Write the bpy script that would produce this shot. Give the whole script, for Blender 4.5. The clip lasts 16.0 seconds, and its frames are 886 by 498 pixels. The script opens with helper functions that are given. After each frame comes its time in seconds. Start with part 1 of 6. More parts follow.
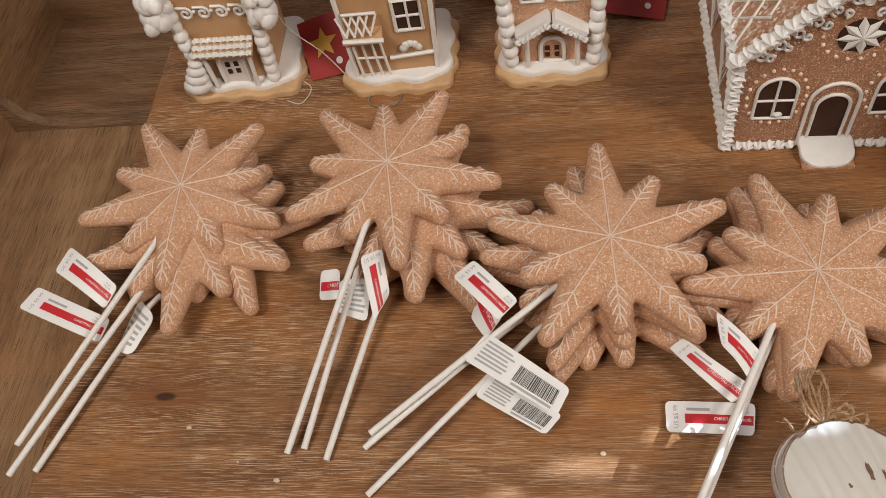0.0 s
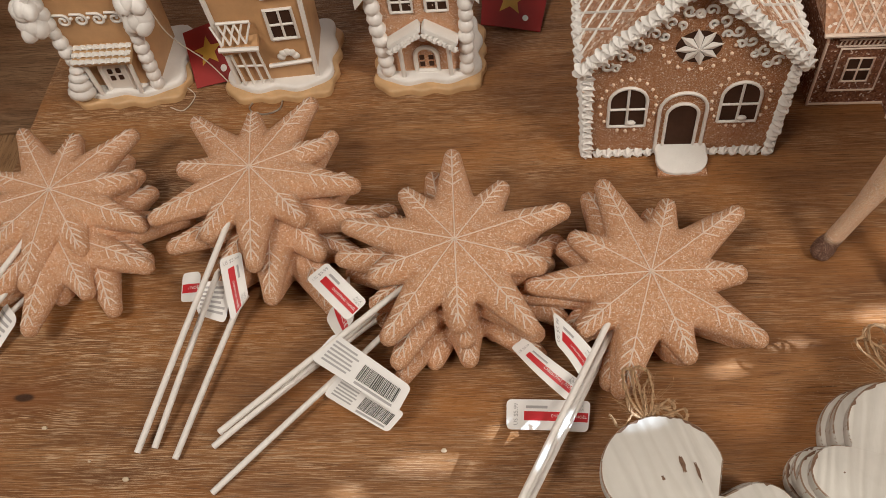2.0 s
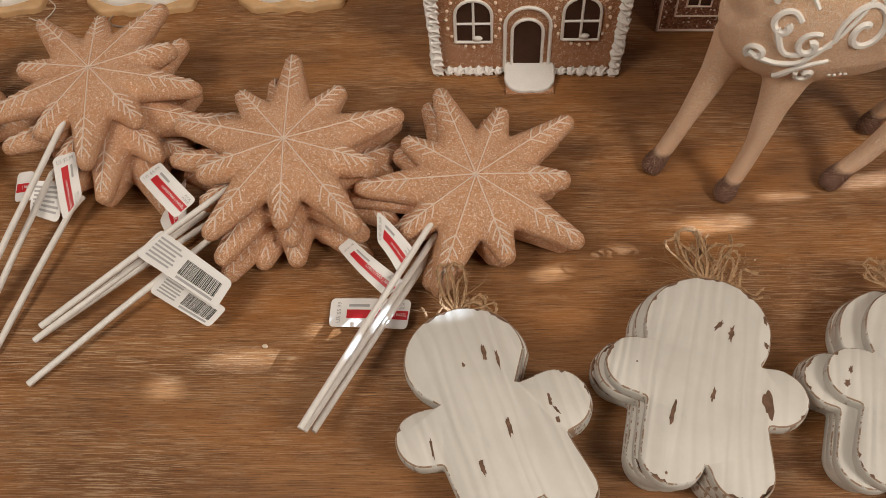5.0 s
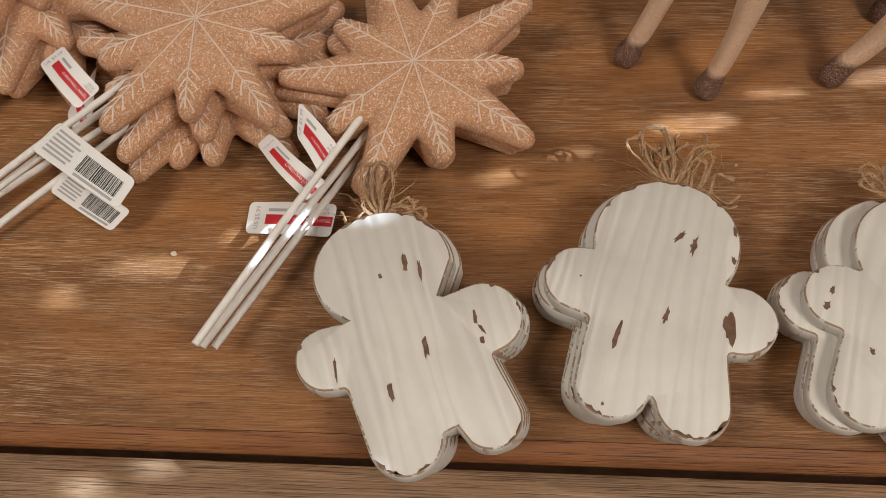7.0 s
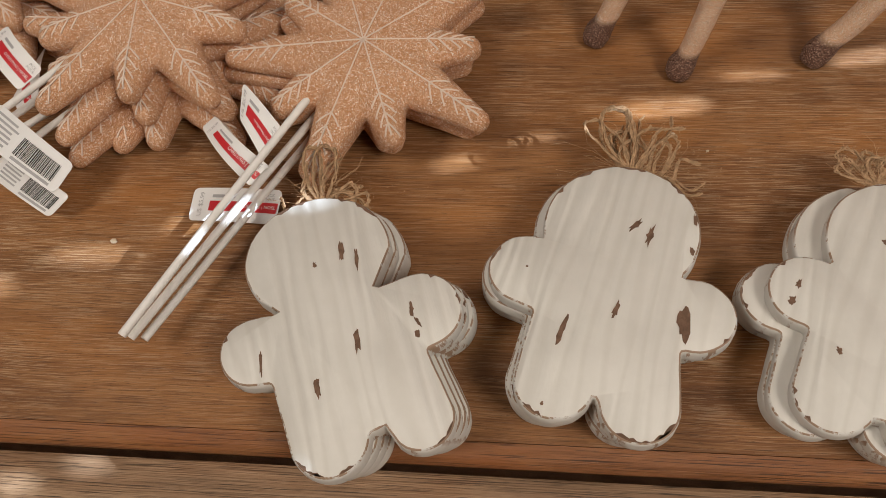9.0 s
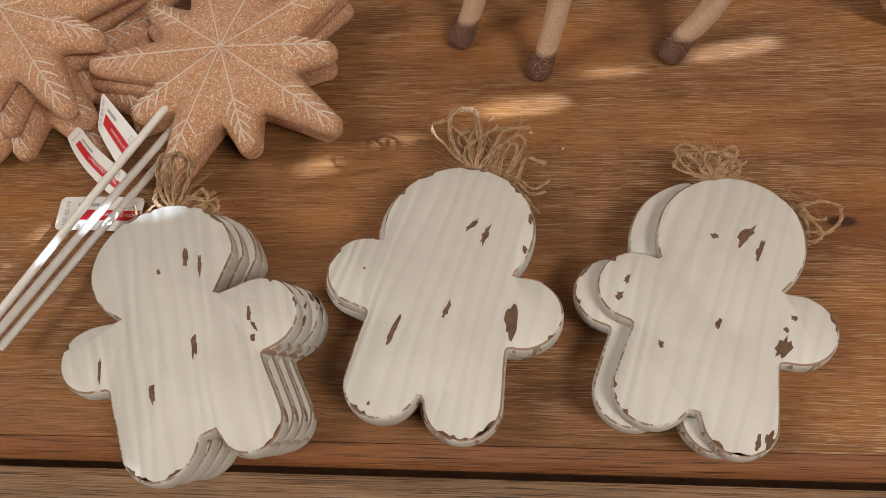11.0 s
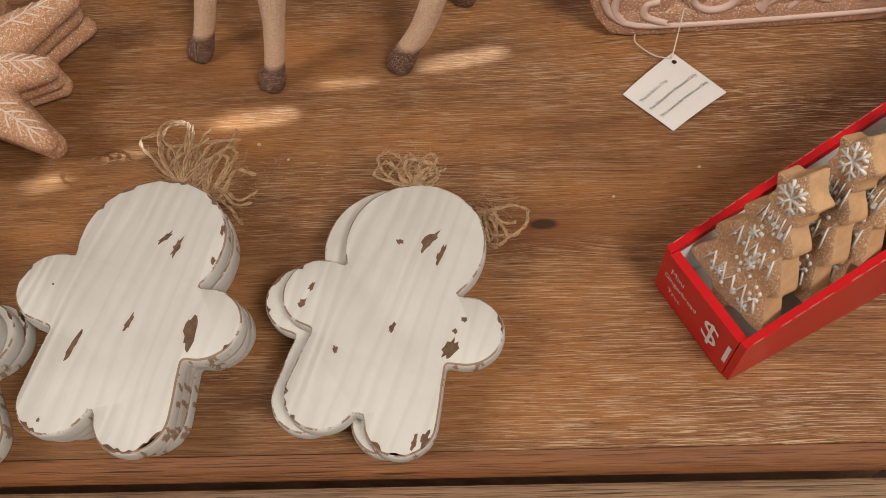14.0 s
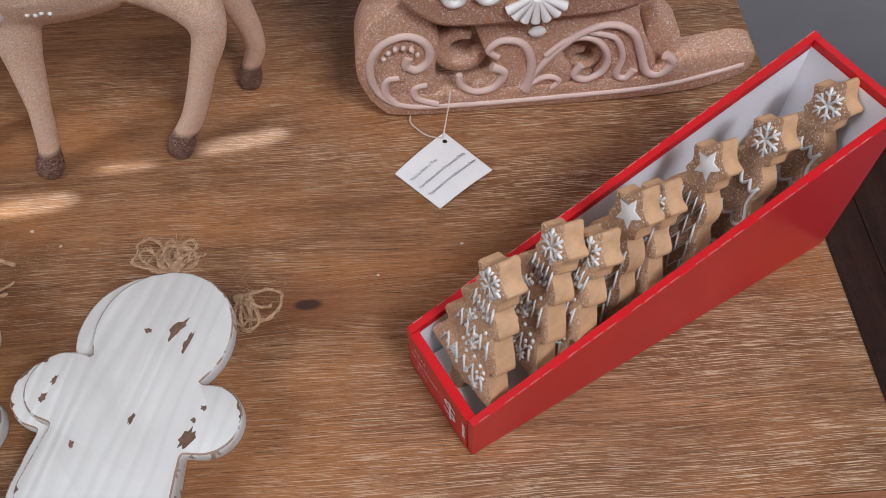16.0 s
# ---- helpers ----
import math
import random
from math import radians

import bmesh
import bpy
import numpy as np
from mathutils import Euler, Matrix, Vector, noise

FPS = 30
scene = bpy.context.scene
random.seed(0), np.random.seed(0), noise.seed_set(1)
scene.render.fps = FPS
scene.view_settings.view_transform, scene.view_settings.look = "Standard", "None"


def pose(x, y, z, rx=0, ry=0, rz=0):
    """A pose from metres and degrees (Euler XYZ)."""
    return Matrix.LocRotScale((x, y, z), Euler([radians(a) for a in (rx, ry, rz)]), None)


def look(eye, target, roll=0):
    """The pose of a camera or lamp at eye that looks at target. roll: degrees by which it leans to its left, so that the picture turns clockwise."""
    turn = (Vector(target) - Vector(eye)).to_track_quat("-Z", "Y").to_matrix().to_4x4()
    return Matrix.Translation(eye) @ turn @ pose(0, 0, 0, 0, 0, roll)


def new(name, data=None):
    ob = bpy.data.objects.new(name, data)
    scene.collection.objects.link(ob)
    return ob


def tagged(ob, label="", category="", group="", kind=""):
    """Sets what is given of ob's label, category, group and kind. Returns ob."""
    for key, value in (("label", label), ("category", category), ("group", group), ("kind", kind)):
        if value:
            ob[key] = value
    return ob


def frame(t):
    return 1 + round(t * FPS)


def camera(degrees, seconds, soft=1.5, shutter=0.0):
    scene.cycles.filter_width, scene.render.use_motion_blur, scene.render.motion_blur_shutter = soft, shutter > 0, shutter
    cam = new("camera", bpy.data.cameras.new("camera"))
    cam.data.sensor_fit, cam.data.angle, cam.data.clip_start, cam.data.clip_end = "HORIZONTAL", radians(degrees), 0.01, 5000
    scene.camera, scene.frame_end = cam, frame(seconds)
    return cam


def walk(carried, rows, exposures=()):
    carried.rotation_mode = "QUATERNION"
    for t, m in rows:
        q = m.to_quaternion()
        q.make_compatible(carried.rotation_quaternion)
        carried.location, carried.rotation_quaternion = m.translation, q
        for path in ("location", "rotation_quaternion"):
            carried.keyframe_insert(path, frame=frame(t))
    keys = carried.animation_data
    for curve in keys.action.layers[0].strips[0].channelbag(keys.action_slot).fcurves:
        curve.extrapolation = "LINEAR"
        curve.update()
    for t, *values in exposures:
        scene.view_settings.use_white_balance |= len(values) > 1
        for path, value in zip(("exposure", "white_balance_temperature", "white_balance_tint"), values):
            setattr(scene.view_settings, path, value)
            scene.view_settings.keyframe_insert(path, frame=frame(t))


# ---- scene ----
cam = camera(55.0, 16.0, soft=0.7)
# seconds, eye x y z, yaw, pitch, roll
PATH = [
    (0, 0.01552, -0.00294, 0.47368, 13.011, -55.091, -12.673),
    (0.5, 0.04182, -0.00885, 0.47432, 12.844, -54.857, -12.534),
    (1, 0.05908, -0.01095, 0.47347, 12.298, -54.704, -12.072),
    (1.5, 0.07569, -0.01121, 0.47313, 11.394, -54.633, -11.372),
    (2, 0.09177, -0.01307, 0.47128, 9.786, -54.489, -9.932),
    (2.5, 0.10517, -0.01229, 0.46924, 8.451, -54.580, -8.588),
    (3, 0.11818, -0.01242, 0.46667, 7.049, -54.562, -7.259),
    (3.5, 0.13113, -0.01703, 0.46309, 5.830, -54.456, -6.193),
    (4, 0.14469, -0.02623, 0.46114, 5.501, -54.389, -5.975),
    (4.5, 0.16088, -0.05107, 0.45094, 4.990, -54.555, -5.417),
    (4.7, 0.16446, -0.05526, 0.44783, 4.888, -55.020, -4.995),
    (6.8, 0.21528, -0.03440, 0.37797, 9.801, -60.043, -8.156),
    (7, 0.22120, -0.03263, 0.37762, 10.836, -60.214, -8.712),
    (7.5, 0.22835, -0.03130, 0.37288, 11.126, -60.204, -8.737),
    (8, 0.23629, -0.02768, 0.35932, 12.370, -60.057, -9.553),
    (8.2, 0.23774, -0.02630, 0.35123, 12.839, -60.025, -9.831),
    (10.3, 0.30809, -0.01867, 0.35184, 16.996, -60.105, -13.903),
    (10.5, 0.31370, -0.01831, 0.35191, 16.329, -60.206, -13.697),
    (11, 0.32431, -0.01751, 0.35055, 14.332, -60.387, -12.761),
    (11.5, 0.33007, -0.01674, 0.34892, 11.945, -60.602, -11.015),
    (12, 0.33817, -0.01538, 0.34751, 10.850, -60.674, -10.452),
    (12.5, 0.35021, -0.01476, 0.34597, 10.853, -60.667, -10.667),
    (13, 0.36569, -0.01629, 0.34322, 10.014, -60.702, -10.226),
    (13.5, 0.38831, -0.01966, 0.34083, 9.467, -60.633, -10.118),
    (14, 0.43263, -0.01809, 0.34532, 6.673, -60.315, -7.810),
    (14.5, 0.46722, -0.01463, 0.35033, 2.998, -59.222, -5.284),
    (15, 0.48954, -0.01360, 0.35513, -0.025, -58.087, -3.582),
    (15.5, 0.50117, -0.01600, 0.35926, -1.024, -57.588, -2.897),
    (16, 0.51450, -0.01154, 0.35848, -2.359, -57.640, -1.840),
]
walk(cam, [(t, pose(x, y, z, 90 + pitch, 0, yaw) @ pose(0, 0, 0, 0, 0, roll)) for t, x, y, z, yaw, pitch, roll in PATH],
     ((0.0, 1.35, 6200, 10), (3.5, 1.19, 6650, 10), (7.0, 1.14, 6450, 10), (12.5, 1.13, 6400, 10), (14.5, 1.40, 6100, 10), (16.0, 1.44, 5150, 10)))

# ---- light ----
from mathutils.geometry import tessellate_polygon

world = bpy.data.worlds.new("world")
scene.world = world
world.use_nodes = True
wn = world.node_tree.nodes
sky = wn.new("ShaderNodeTexSky")
sky.sky_type, sky.sun_disc = "NISHITA", False
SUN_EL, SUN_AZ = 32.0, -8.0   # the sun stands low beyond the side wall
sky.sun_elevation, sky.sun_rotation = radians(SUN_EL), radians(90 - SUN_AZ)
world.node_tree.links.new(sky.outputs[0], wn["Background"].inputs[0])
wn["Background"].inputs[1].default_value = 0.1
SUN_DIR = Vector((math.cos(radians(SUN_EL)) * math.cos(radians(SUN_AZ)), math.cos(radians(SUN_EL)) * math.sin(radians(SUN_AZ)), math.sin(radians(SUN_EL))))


def lamp(name, kind, energy, color, m, **more):
    data = bpy.data.lights.new(name, kind)
    data.energy, data.color = energy, color
    if kind == "AREA":
        data.shape, data.size, data.size_y = "RECTANGLE", more["size"][0], more["size"][1]
    if kind == "SUN":
        data.angle = radians(0.3)
    ob = new(name, data)
    ob.matrix_world = m
    return ob


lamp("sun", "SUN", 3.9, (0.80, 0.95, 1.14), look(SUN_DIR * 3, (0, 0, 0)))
# two unseen area lamps: a lower key towards the east wall, an added fill
lamp("ceiling_light", "AREA", 7.2, (1.0, 0.90, 0.78), look((1.10, -0.62, 1.40), (0.15, 0.25, 0.0)), size=(0.45, 0.45))
lamp("ceiling_light", "AREA", 7.3, (1.0, 0.89, 0.77), look((-0.75, -0.50, 1.65), (-0.20, 0.30, 0.0)), size=(0.60, 0.60))

# ---- materials ----


def nodes_of(name):
    m = bpy.data.materials.new(name)
    m.use_nodes = True
    nt = m.node_tree
    return m, nt, nt.nodes["Principled BSDF"]


def node(nt, kind, **inputs):
    n = nt.nodes.new(kind)
    for k, v in inputs.items():
        n.inputs[k.replace("_", " ")].default_value = v
    return n


def ramp(nt, fac, *stops):
    r = nt.nodes.new("ShaderNodeValToRGB")
    el = r.color_ramp.elements
    while len(el) < len(stops):
        el.new(0.5)
    for e, (p, c) in zip(el, stops):
        e.position, e.color = p, (*c, 1)
    nt.links.new(fac, r.inputs[0])
    return r.outputs[0]


def mix(nt, fac, a, b, kind="MIX"):
    m = nt.nodes.new("ShaderNodeMix")
    m.data_type, m.blend_type = "RGBA", kind
    for sock, v in ((m.inputs[0], fac), (m.inputs[6], a), (m.inputs[7], b)):
        if isinstance(v, (int, float)):
            sock.default_value = v
        elif isinstance(v, tuple):
            sock.default_value = (*v, 1)
        else:
            nt.links.new(v, sock)
    return m.outputs[2]


def coords(nt, scale=(1, 1, 1), shift=(0, 0, 0), turn=(0, 0, 0)):
    tc, mp = nt.nodes.new("ShaderNodeTexCoord"), nt.nodes.new("ShaderNodeMapping")
    nt.links.new(tc.outputs["Object"], mp.inputs[0])
    mp.inputs["Scale"].default_value, mp.inputs["Location"].default_value, mp.inputs["Rotation"].default_value = scale, shift, [radians(a) for a in turn]
    return mp.outputs[0]


def noise_of(nt, co, scale, detail=4.0, rough=0.6, dist=0.0):
    n = node(nt, "ShaderNodeTexNoise", Scale=scale, Detail=detail, Roughness=rough, Distortion=dist)
    nt.links.new(co, n.inputs["Vector"])
    return n.outputs[0]


def bump(nt, bsdf, height, strength, distance):
    b = node(nt, "ShaderNodeBump", Strength=strength, Distance=distance)
    nt.links.new(height, b.inputs["Height"])
    nt.links.new(b.outputs[0], bsdf.inputs["Normal"])
    return b


def wood(name, dark, mid, light, along="x", rough=0.5, pores=0.6, wash=0.35):
    """Brushed and oiled oak: streaks along one axis, open pores and paler washed streaks."""
    m, nt, b = nodes_of(name)
    st = {"x": (1, 14, 14), "y": (14, 1, 14), "z": (14, 14, 1)}[along]
    warp = noise_of(nt, coords(nt), 5.0, 3)
    co = coords(nt, st)
    w = nt.nodes.new("ShaderNodeVectorMath")
    w.operation = "MULTIPLY_ADD"
    nt.links.new(warp, w.inputs[0])
    w.inputs[1].default_value = (0.0, 0.9, 0.9) if along == "x" else (0.9, 0.0, 0.9)
    nt.links.new(co, w.inputs[2])
    broad = noise_of(nt, w.outputs[0], 3.2, 6, 0.62)
    far = {"x": (0.8, 50, 50), "y": (50, 0.8, 50), "z": (50, 50, 0.8)}[along]
    streak = noise_of(nt, coords(nt, far), 22.0, 4, 0.7)
    hair = noise_of(nt, coords(nt, far, (0.3, 0.7, 0.1)), 30.0, 4, 0.7)
    pore = noise_of(nt, coords(nt, far, (0.9, 0.2, 0.5)), 36.0, 2, 0.5)
    col = ramp(nt, broad, (0.34, dark), (0.5, mid), (0.64, light))
    pale = tuple(min(1, c * 1.5 + 0.05) for c in light)
    lines = ramp(nt, streak, (0.52, (0, 0, 0)), (0.575, (wash, wash, wash)))
    col = mix(nt, lines, col, pale)
    col = mix(nt, ramp(nt, hair, (0.40, (pores, pores, pores)), (0.48, (0, 0, 0))), col, tuple(c * 0.4 for c in dark))
    col = mix(nt, ramp(nt, pore, (0.36, (0.9, 0.9, 0.9)), (0.41, (0, 0, 0))), col, tuple(c * 0.25 for c in dark))
    patch = noise_of(nt, coords(nt, (1, 2.5, 1)), 5.0, 4)
    col = mix(nt, ramp(nt, patch, (0.48, (0, 0, 0)), (0.70, (0.4, 0.4, 0.4))), col, tuple(q * s for q, s in zip(mid, (1.35, 0.95, 0.62))))
    nt.links.new(col, b.inputs["Base Color"])
    nt.links.new(ramp(nt, hair, (0.3, (0.75,) * 3), (0.6, (rough,) * 3)), b.inputs["Roughness"])
    bump(nt, b, mix(nt, 0.5, hair, pore), 0.9, 0.0009)
    return m


def table_oak():
    """Limed and oiled oak: long straight grain, dark pores, pale lime left in the pores and two small knots."""
    m, nt, b = nodes_of("oiled_oak")
    co = coords(nt)

    def math_of(kind, a, c, d=None):
        n = nt.nodes.new("ShaderNodeMath")
        n.operation = kind
        for sock, v in zip(n.inputs, (a, c, d)):
            if v is None:
                continue
            if isinstance(v, (int, float)):
                sock.default_value = v
            else:
                nt.links.new(v, sock)
        return n.outputs[0]

    sep = nt.nodes.new("ShaderNodeSeparateXYZ")
    nt.links.new(co, sep.inputs[0])
    # the grain wanders a little and swells round the knots
    drift = noise_of(nt, coords(nt, (1, 2.2, 1)), 3.4, 2, 0.5)
    y = math_of("MULTIPLY_ADD", drift, 0.018, sep.outputs[1])
    halo, core = None, None
    for kx, ky in ((0.457, 0.189), (-0.232, 0.213)):
        dx = math_of("MULTIPLY", math_of("SUBTRACT", sep.outputs[0], kx), 0.42)
        dy = math_of("SUBTRACT", sep.outputs[1], ky)
        d = math_of("SQRT", math_of("ADD", math_of("MULTIPLY", dx, dx), math_of("MULTIPLY", dy, dy)), 0.0)
        near = math_of("POWER", 2.718, math_of("MULTIPLY", math_of("MULTIPLY", d, d), -7000.0))
        y = math_of("ADD", y, math_of("MULTIPLY", math_of("MULTIPLY", dy, near), 0.85))
        heart = math_of("POWER", 2.718, math_of("MULTIPLY", math_of("MULTIPLY", d, d), -110000.0))
        halo = near if halo is None else math_of("MAXIMUM", halo, near)
        core = heart if core is None else math_of("MAXIMUM", core, heart)
    flow = nt.nodes.new("ShaderNodeCombineXYZ")
    nt.links.new(sep.outputs[0], flow.inputs[0])
    nt.links.new(y, flow.inputs[1])
    nt.links.new(sep.outputs[2], flow.inputs[2])

    def grain(sx, sy, shift, detail=3.0, rough=0.55):
        mp = nt.nodes.new("ShaderNodeMapping")
        mp.inputs["Scale"].default_value, mp.inputs["Location"].default_value = (sx, sy, 20.0), (shift, shift * 1.7, 0)
        nt.links.new(flow.outputs[0], mp.inputs[0])
        return noise_of(nt, mp.outputs[0], 1.0, detail, rough)

    broad, bands, rays = grain(4, 48, 0.3, 5), grain(12, 420, 5.1, 4, 0.65), grain(34, 1500, 9.4, 3, 0.6)
    lime, pore, tick = grain(44, 1900, 2.2, 3, 0.65), grain(38, 2200, 7.7, 3, 0.6), grain(150, 3000, 4.6, 2)
    col = ramp(nt, broad, (0.30, (0.165, 0.068, 0.023)), (0.5, (0.265, 0.118, 0.042)), (0.70, (0.370, 0.180, 0.070)))
    col = mix(nt, ramp(nt, bands, (0.38, (0.50,) * 3), (0.54, (0, 0, 0))), col, (0.170, 0.070, 0.024))
    col = mix(nt, ramp(nt, bands, (0.56, (0, 0, 0)), (0.72, (0.35,) * 3)), col, (0.47, 0.265, 0.125))
    col = mix(nt, ramp(nt, rays, (0.38, (0.60,) * 3), (0.50, (0, 0, 0))), col, (0.120, 0.048, 0.017))
    # warm patches where the oil has soaked in
    soak = noise_of(nt, coords(nt, (1, 2.6, 1), (0.13, 0.4, 0)), 6.0, 3, 0.5)
    col = mix(nt, ramp(nt, soak, (0.48, (0, 0, 0)), (0.66, (0.62,) * 3)), col, (0.41, 0.168, 0.045))
    # lime lies thickest towards the two ends of the top
    where = noise_of(nt, coords(nt, (1, 3.5, 1), (0.7, 0.2, 0)), 7.0, 3, 0.55)
    lie = math_of("MULTIPLY", ramp(nt, where, (0.36, (0.25,) * 3), (0.62, (1.0,) * 3)), ramp(nt, math_of("ADD", sep.outputs[0], 0.35), (0.15, (1.0,) * 3), (0.42, (0.5,) * 3), (0.66, (0.42,) * 3), (0.93, (1.0,) * 3)))
    col = mix(nt, math_of("MULTIPLY", ramp(nt, lime, (0.525, (0, 0, 0)), (0.59, (1.0,) * 3)), lie), col, (0.66, 0.47, 0.30))
    col = mix(nt, ramp(nt, pore, (0.35, (0.85,) * 3), (0.42, (0, 0, 0))), col, (0.075, 0.030, 0.012))
    col = mix(nt, ramp(nt, tick, (0.30, (0.8,) * 3), (0.36, (0, 0, 0))), col, (0.060, 0.025, 0.010))
    col = mix(nt, math_of("MULTIPLY", halo, 0.75), col, (0.225, 0.078, 0.020))
    col = mix(nt, ramp(nt, core, (0.25, (0, 0, 0)), (0.6, (0.9,) * 3)), col, (0.035, 0.014, 0.007))
    nt.links.new(col, b.inputs["Base Color"])
    nt.links.new(ramp(nt, rays, (0.3, (0.62,) * 3), (0.65, (0.42,) * 3)), b.inputs["Roughness"])
    b.inputs["Specular IOR Level"].default_value = 0.4
    bump(nt, b, mix(nt, 0.5, rays, pore), 0.8, 0.0005)
    return m


def sugared(name, base, deep, frost, grain=900.0, sparkle=0.5, hoof=0.0):
    """Baked-clay gingerbread rolled in coarse sugar: grainy, with small bright crystals."""
    m, nt, b = nodes_of(name)
    co = coords(nt)
    v = node(nt, "ShaderNodeTexVoronoi", Scale=grain)
    nt.links.new(co, v.inputs["Vector"])
    big = noise_of(nt, co, 40.0, 3)
    sep = nt.nodes.new("ShaderNodeSeparateColor")
    nt.links.new(v.outputs["Color"], sep.inputs[0])
    col = mix(nt, ramp(nt, big, (0.3, (0, 0, 0)), (0.75, (0.7, 0.7, 0.7))), base, deep)
    col = mix(nt, ramp(nt, sep.outputs[0], (0.45, (0, 0, 0)), (0.95, (0.8, 0.8, 0.8))), col, frost)
    col = mix(nt, ramp(nt, sep.outputs[1], (0.0, (0.5, 0.5, 0.5)), (0.3, (0, 0, 0))), col, tuple(c * 0.5 for c in deep))
    col = mix(nt, ramp(nt, sep.outputs[2], (0.93, (0, 0, 0)), (0.95, (0.75, 0.75, 0.75))), col, (0.95, 0.88, 0.80))
    if hoof:
        z = nt.nodes.new("ShaderNodeSeparateXYZ")
        nt.links.new(co, z.inputs[0])
        low = ramp(nt, z.outputs[2], (hoof - 0.0004, (1, 1, 1)), (hoof + 0.0004, (0, 0, 0)))
        dk = ramp(nt, sep.outputs[2], (0.2, (0.085, 0.038, 0.024)), (0.7, (0.20, 0.10, 0.066)), (0.97, (0.50, 0.34, 0.26)))
        col = mix(nt, low, col, dk)
    nt.links.new(col, b.inputs["Base Color"])
    nt.links.new(ramp(nt, sep.outputs[2], (0.0, (0.18,) * 3), (0.25, (0.6,) * 3), (1.0, (0.8,) * 3)), b.inputs["Roughness"])
    b.inputs["Specular IOR Level"].default_value = sparkle
    bump(nt, b, v.outputs["Distance"], 0.8, 0.0006)
    return m


def plain(name, color, rough=0.5, spec=0.5, var=0.12, scale=60.0, relief=0.0, metallic=0.0, sss=0.0, coat=0.0):
    m, nt, b = nodes_of(name)
    n = noise_of(nt, coords(nt), scale, 4)
    nt.links.new(ramp(nt, n, (0.3, tuple(c * (1 - var) for c in color)), (0.7, tuple(min(1, c * (1 + var)) for c in color))), b.inputs["Base Color"])
    b.inputs["Roughness"].default_value, b.inputs["Specular IOR Level"].default_value = rough, spec
    b.inputs["Metallic"].default_value, b.inputs["Coat Weight"].default_value = metallic, coat
    if sss:
        b.inputs["Subsurface Weight"].default_value, b.inputs["Subsurface Scale"].default_value = sss, 0.002
    if relief:
        bump(nt, b, noise_of(nt, coords(nt), scale * 6, 3), relief, 0.0005)
    return m


def painted_board():
    """Chalky white paint brushed over pine: faint raised grain along the figure."""
    m, nt, b = nodes_of("chalk_white_paint")
    info = nt.nodes.new("ShaderNodeObjectInfo")
    mp = nt.nodes.new("ShaderNodeMapping")
    tc = nt.nodes.new("ShaderNodeTexCoord")
    nt.links.new(tc.outputs["Object"], mp.inputs[0])
    nt.links.new(info.outputs["Random"], mp.inputs["Location"])
    mp.inputs["Scale"].default_value = (1, 0.16, 1)
    wv = node(nt, "ShaderNodeTexWave", Scale=44.0, Distortion=13.0, Detail=2.5, Detail_Scale=0.9)
    nt.links.new(mp.outputs[0], wv.inputs["Vector"])
    fine = noise_of(nt, mp.outputs[0], 420.0, 4)
    blot = noise_of(nt, coords(nt), 45.0, 4)
    col = ramp(nt, blot, (0.3, (0.66, 0.635, 0.585)), (0.7, (0.73, 0.705, 0.655)))
    col = mix(nt, ramp(nt, wv.outputs[0], (0.0, (0.20,) * 3), (0.45, (0, 0, 0))), col, (0.50, 0.465, 0.40))
    nt.links.new(col, b.inputs["Base Color"])
    b.inputs["Roughness"].default_value = 0.62
    bump(nt, b, mix(nt, 0.35, wv.outputs[0], fine), 0.5, 0.0009)
    return m


def worn_edge(name="rubbed_paint_edge", more=0.0):
    m, nt, b = nodes_of(name)
    n = noise_of(nt, coords(nt, (1, 1, 0.35)), 190.0, 5, 0.65)
    big = noise_of(nt, coords(nt), 38.0, 2)
    col = ramp(nt, n, (0.34 + more, (0.30, 0.20, 0.13)), (0.39 + more, (0.64, 0.62, 0.58)))
    col2 = ramp(nt, n, (0.47 + more, (0.33, 0.22, 0.15)), (0.51 + more, (0.62, 0.60, 0.56)))
    nt.links.new(mix(nt, ramp(nt, big, (0.48, (0, 0, 0)), (0.56, (1, 1, 1))), col, col2), b.inputs["Base Color"])
    b.inputs["Roughness"].default_value = 0.7
    bump(nt, b, n, 0.5, 0.0005)
    return m


def iced(name, color=(0.84, 0.81, 0.77), glitter=0.0):
    m, nt, b = nodes_of(name)
    co = coords(nt)
    v = node(nt, "ShaderNodeTexVoronoi", Scale=1100.0)
    nt.links.new(co, v.inputs["Vector"])
    n = noise_of(nt, co, 90.0, 4)
    nt.links.new(ramp(nt, n, (0.3, tuple(c * 0.93 for c in color)), (0.7, color)), b.inputs["Base Color"])
    nt.links.new(ramp(nt, v.outputs["Distance"], (0.0, (0.15,) * 3), (0.4, (0.5,) * 3)) if glitter else ramp(nt, n, (0.3, (0.3,) * 3), (0.7, (0.45,) * 3)), b.inputs["Roughness"])
    if glitter:
        bump(nt, b, v.outputs["Distance"], glitter, 0.0004)
    else:
        bump(nt, b, n, 0.2, 0.0006)
    return m


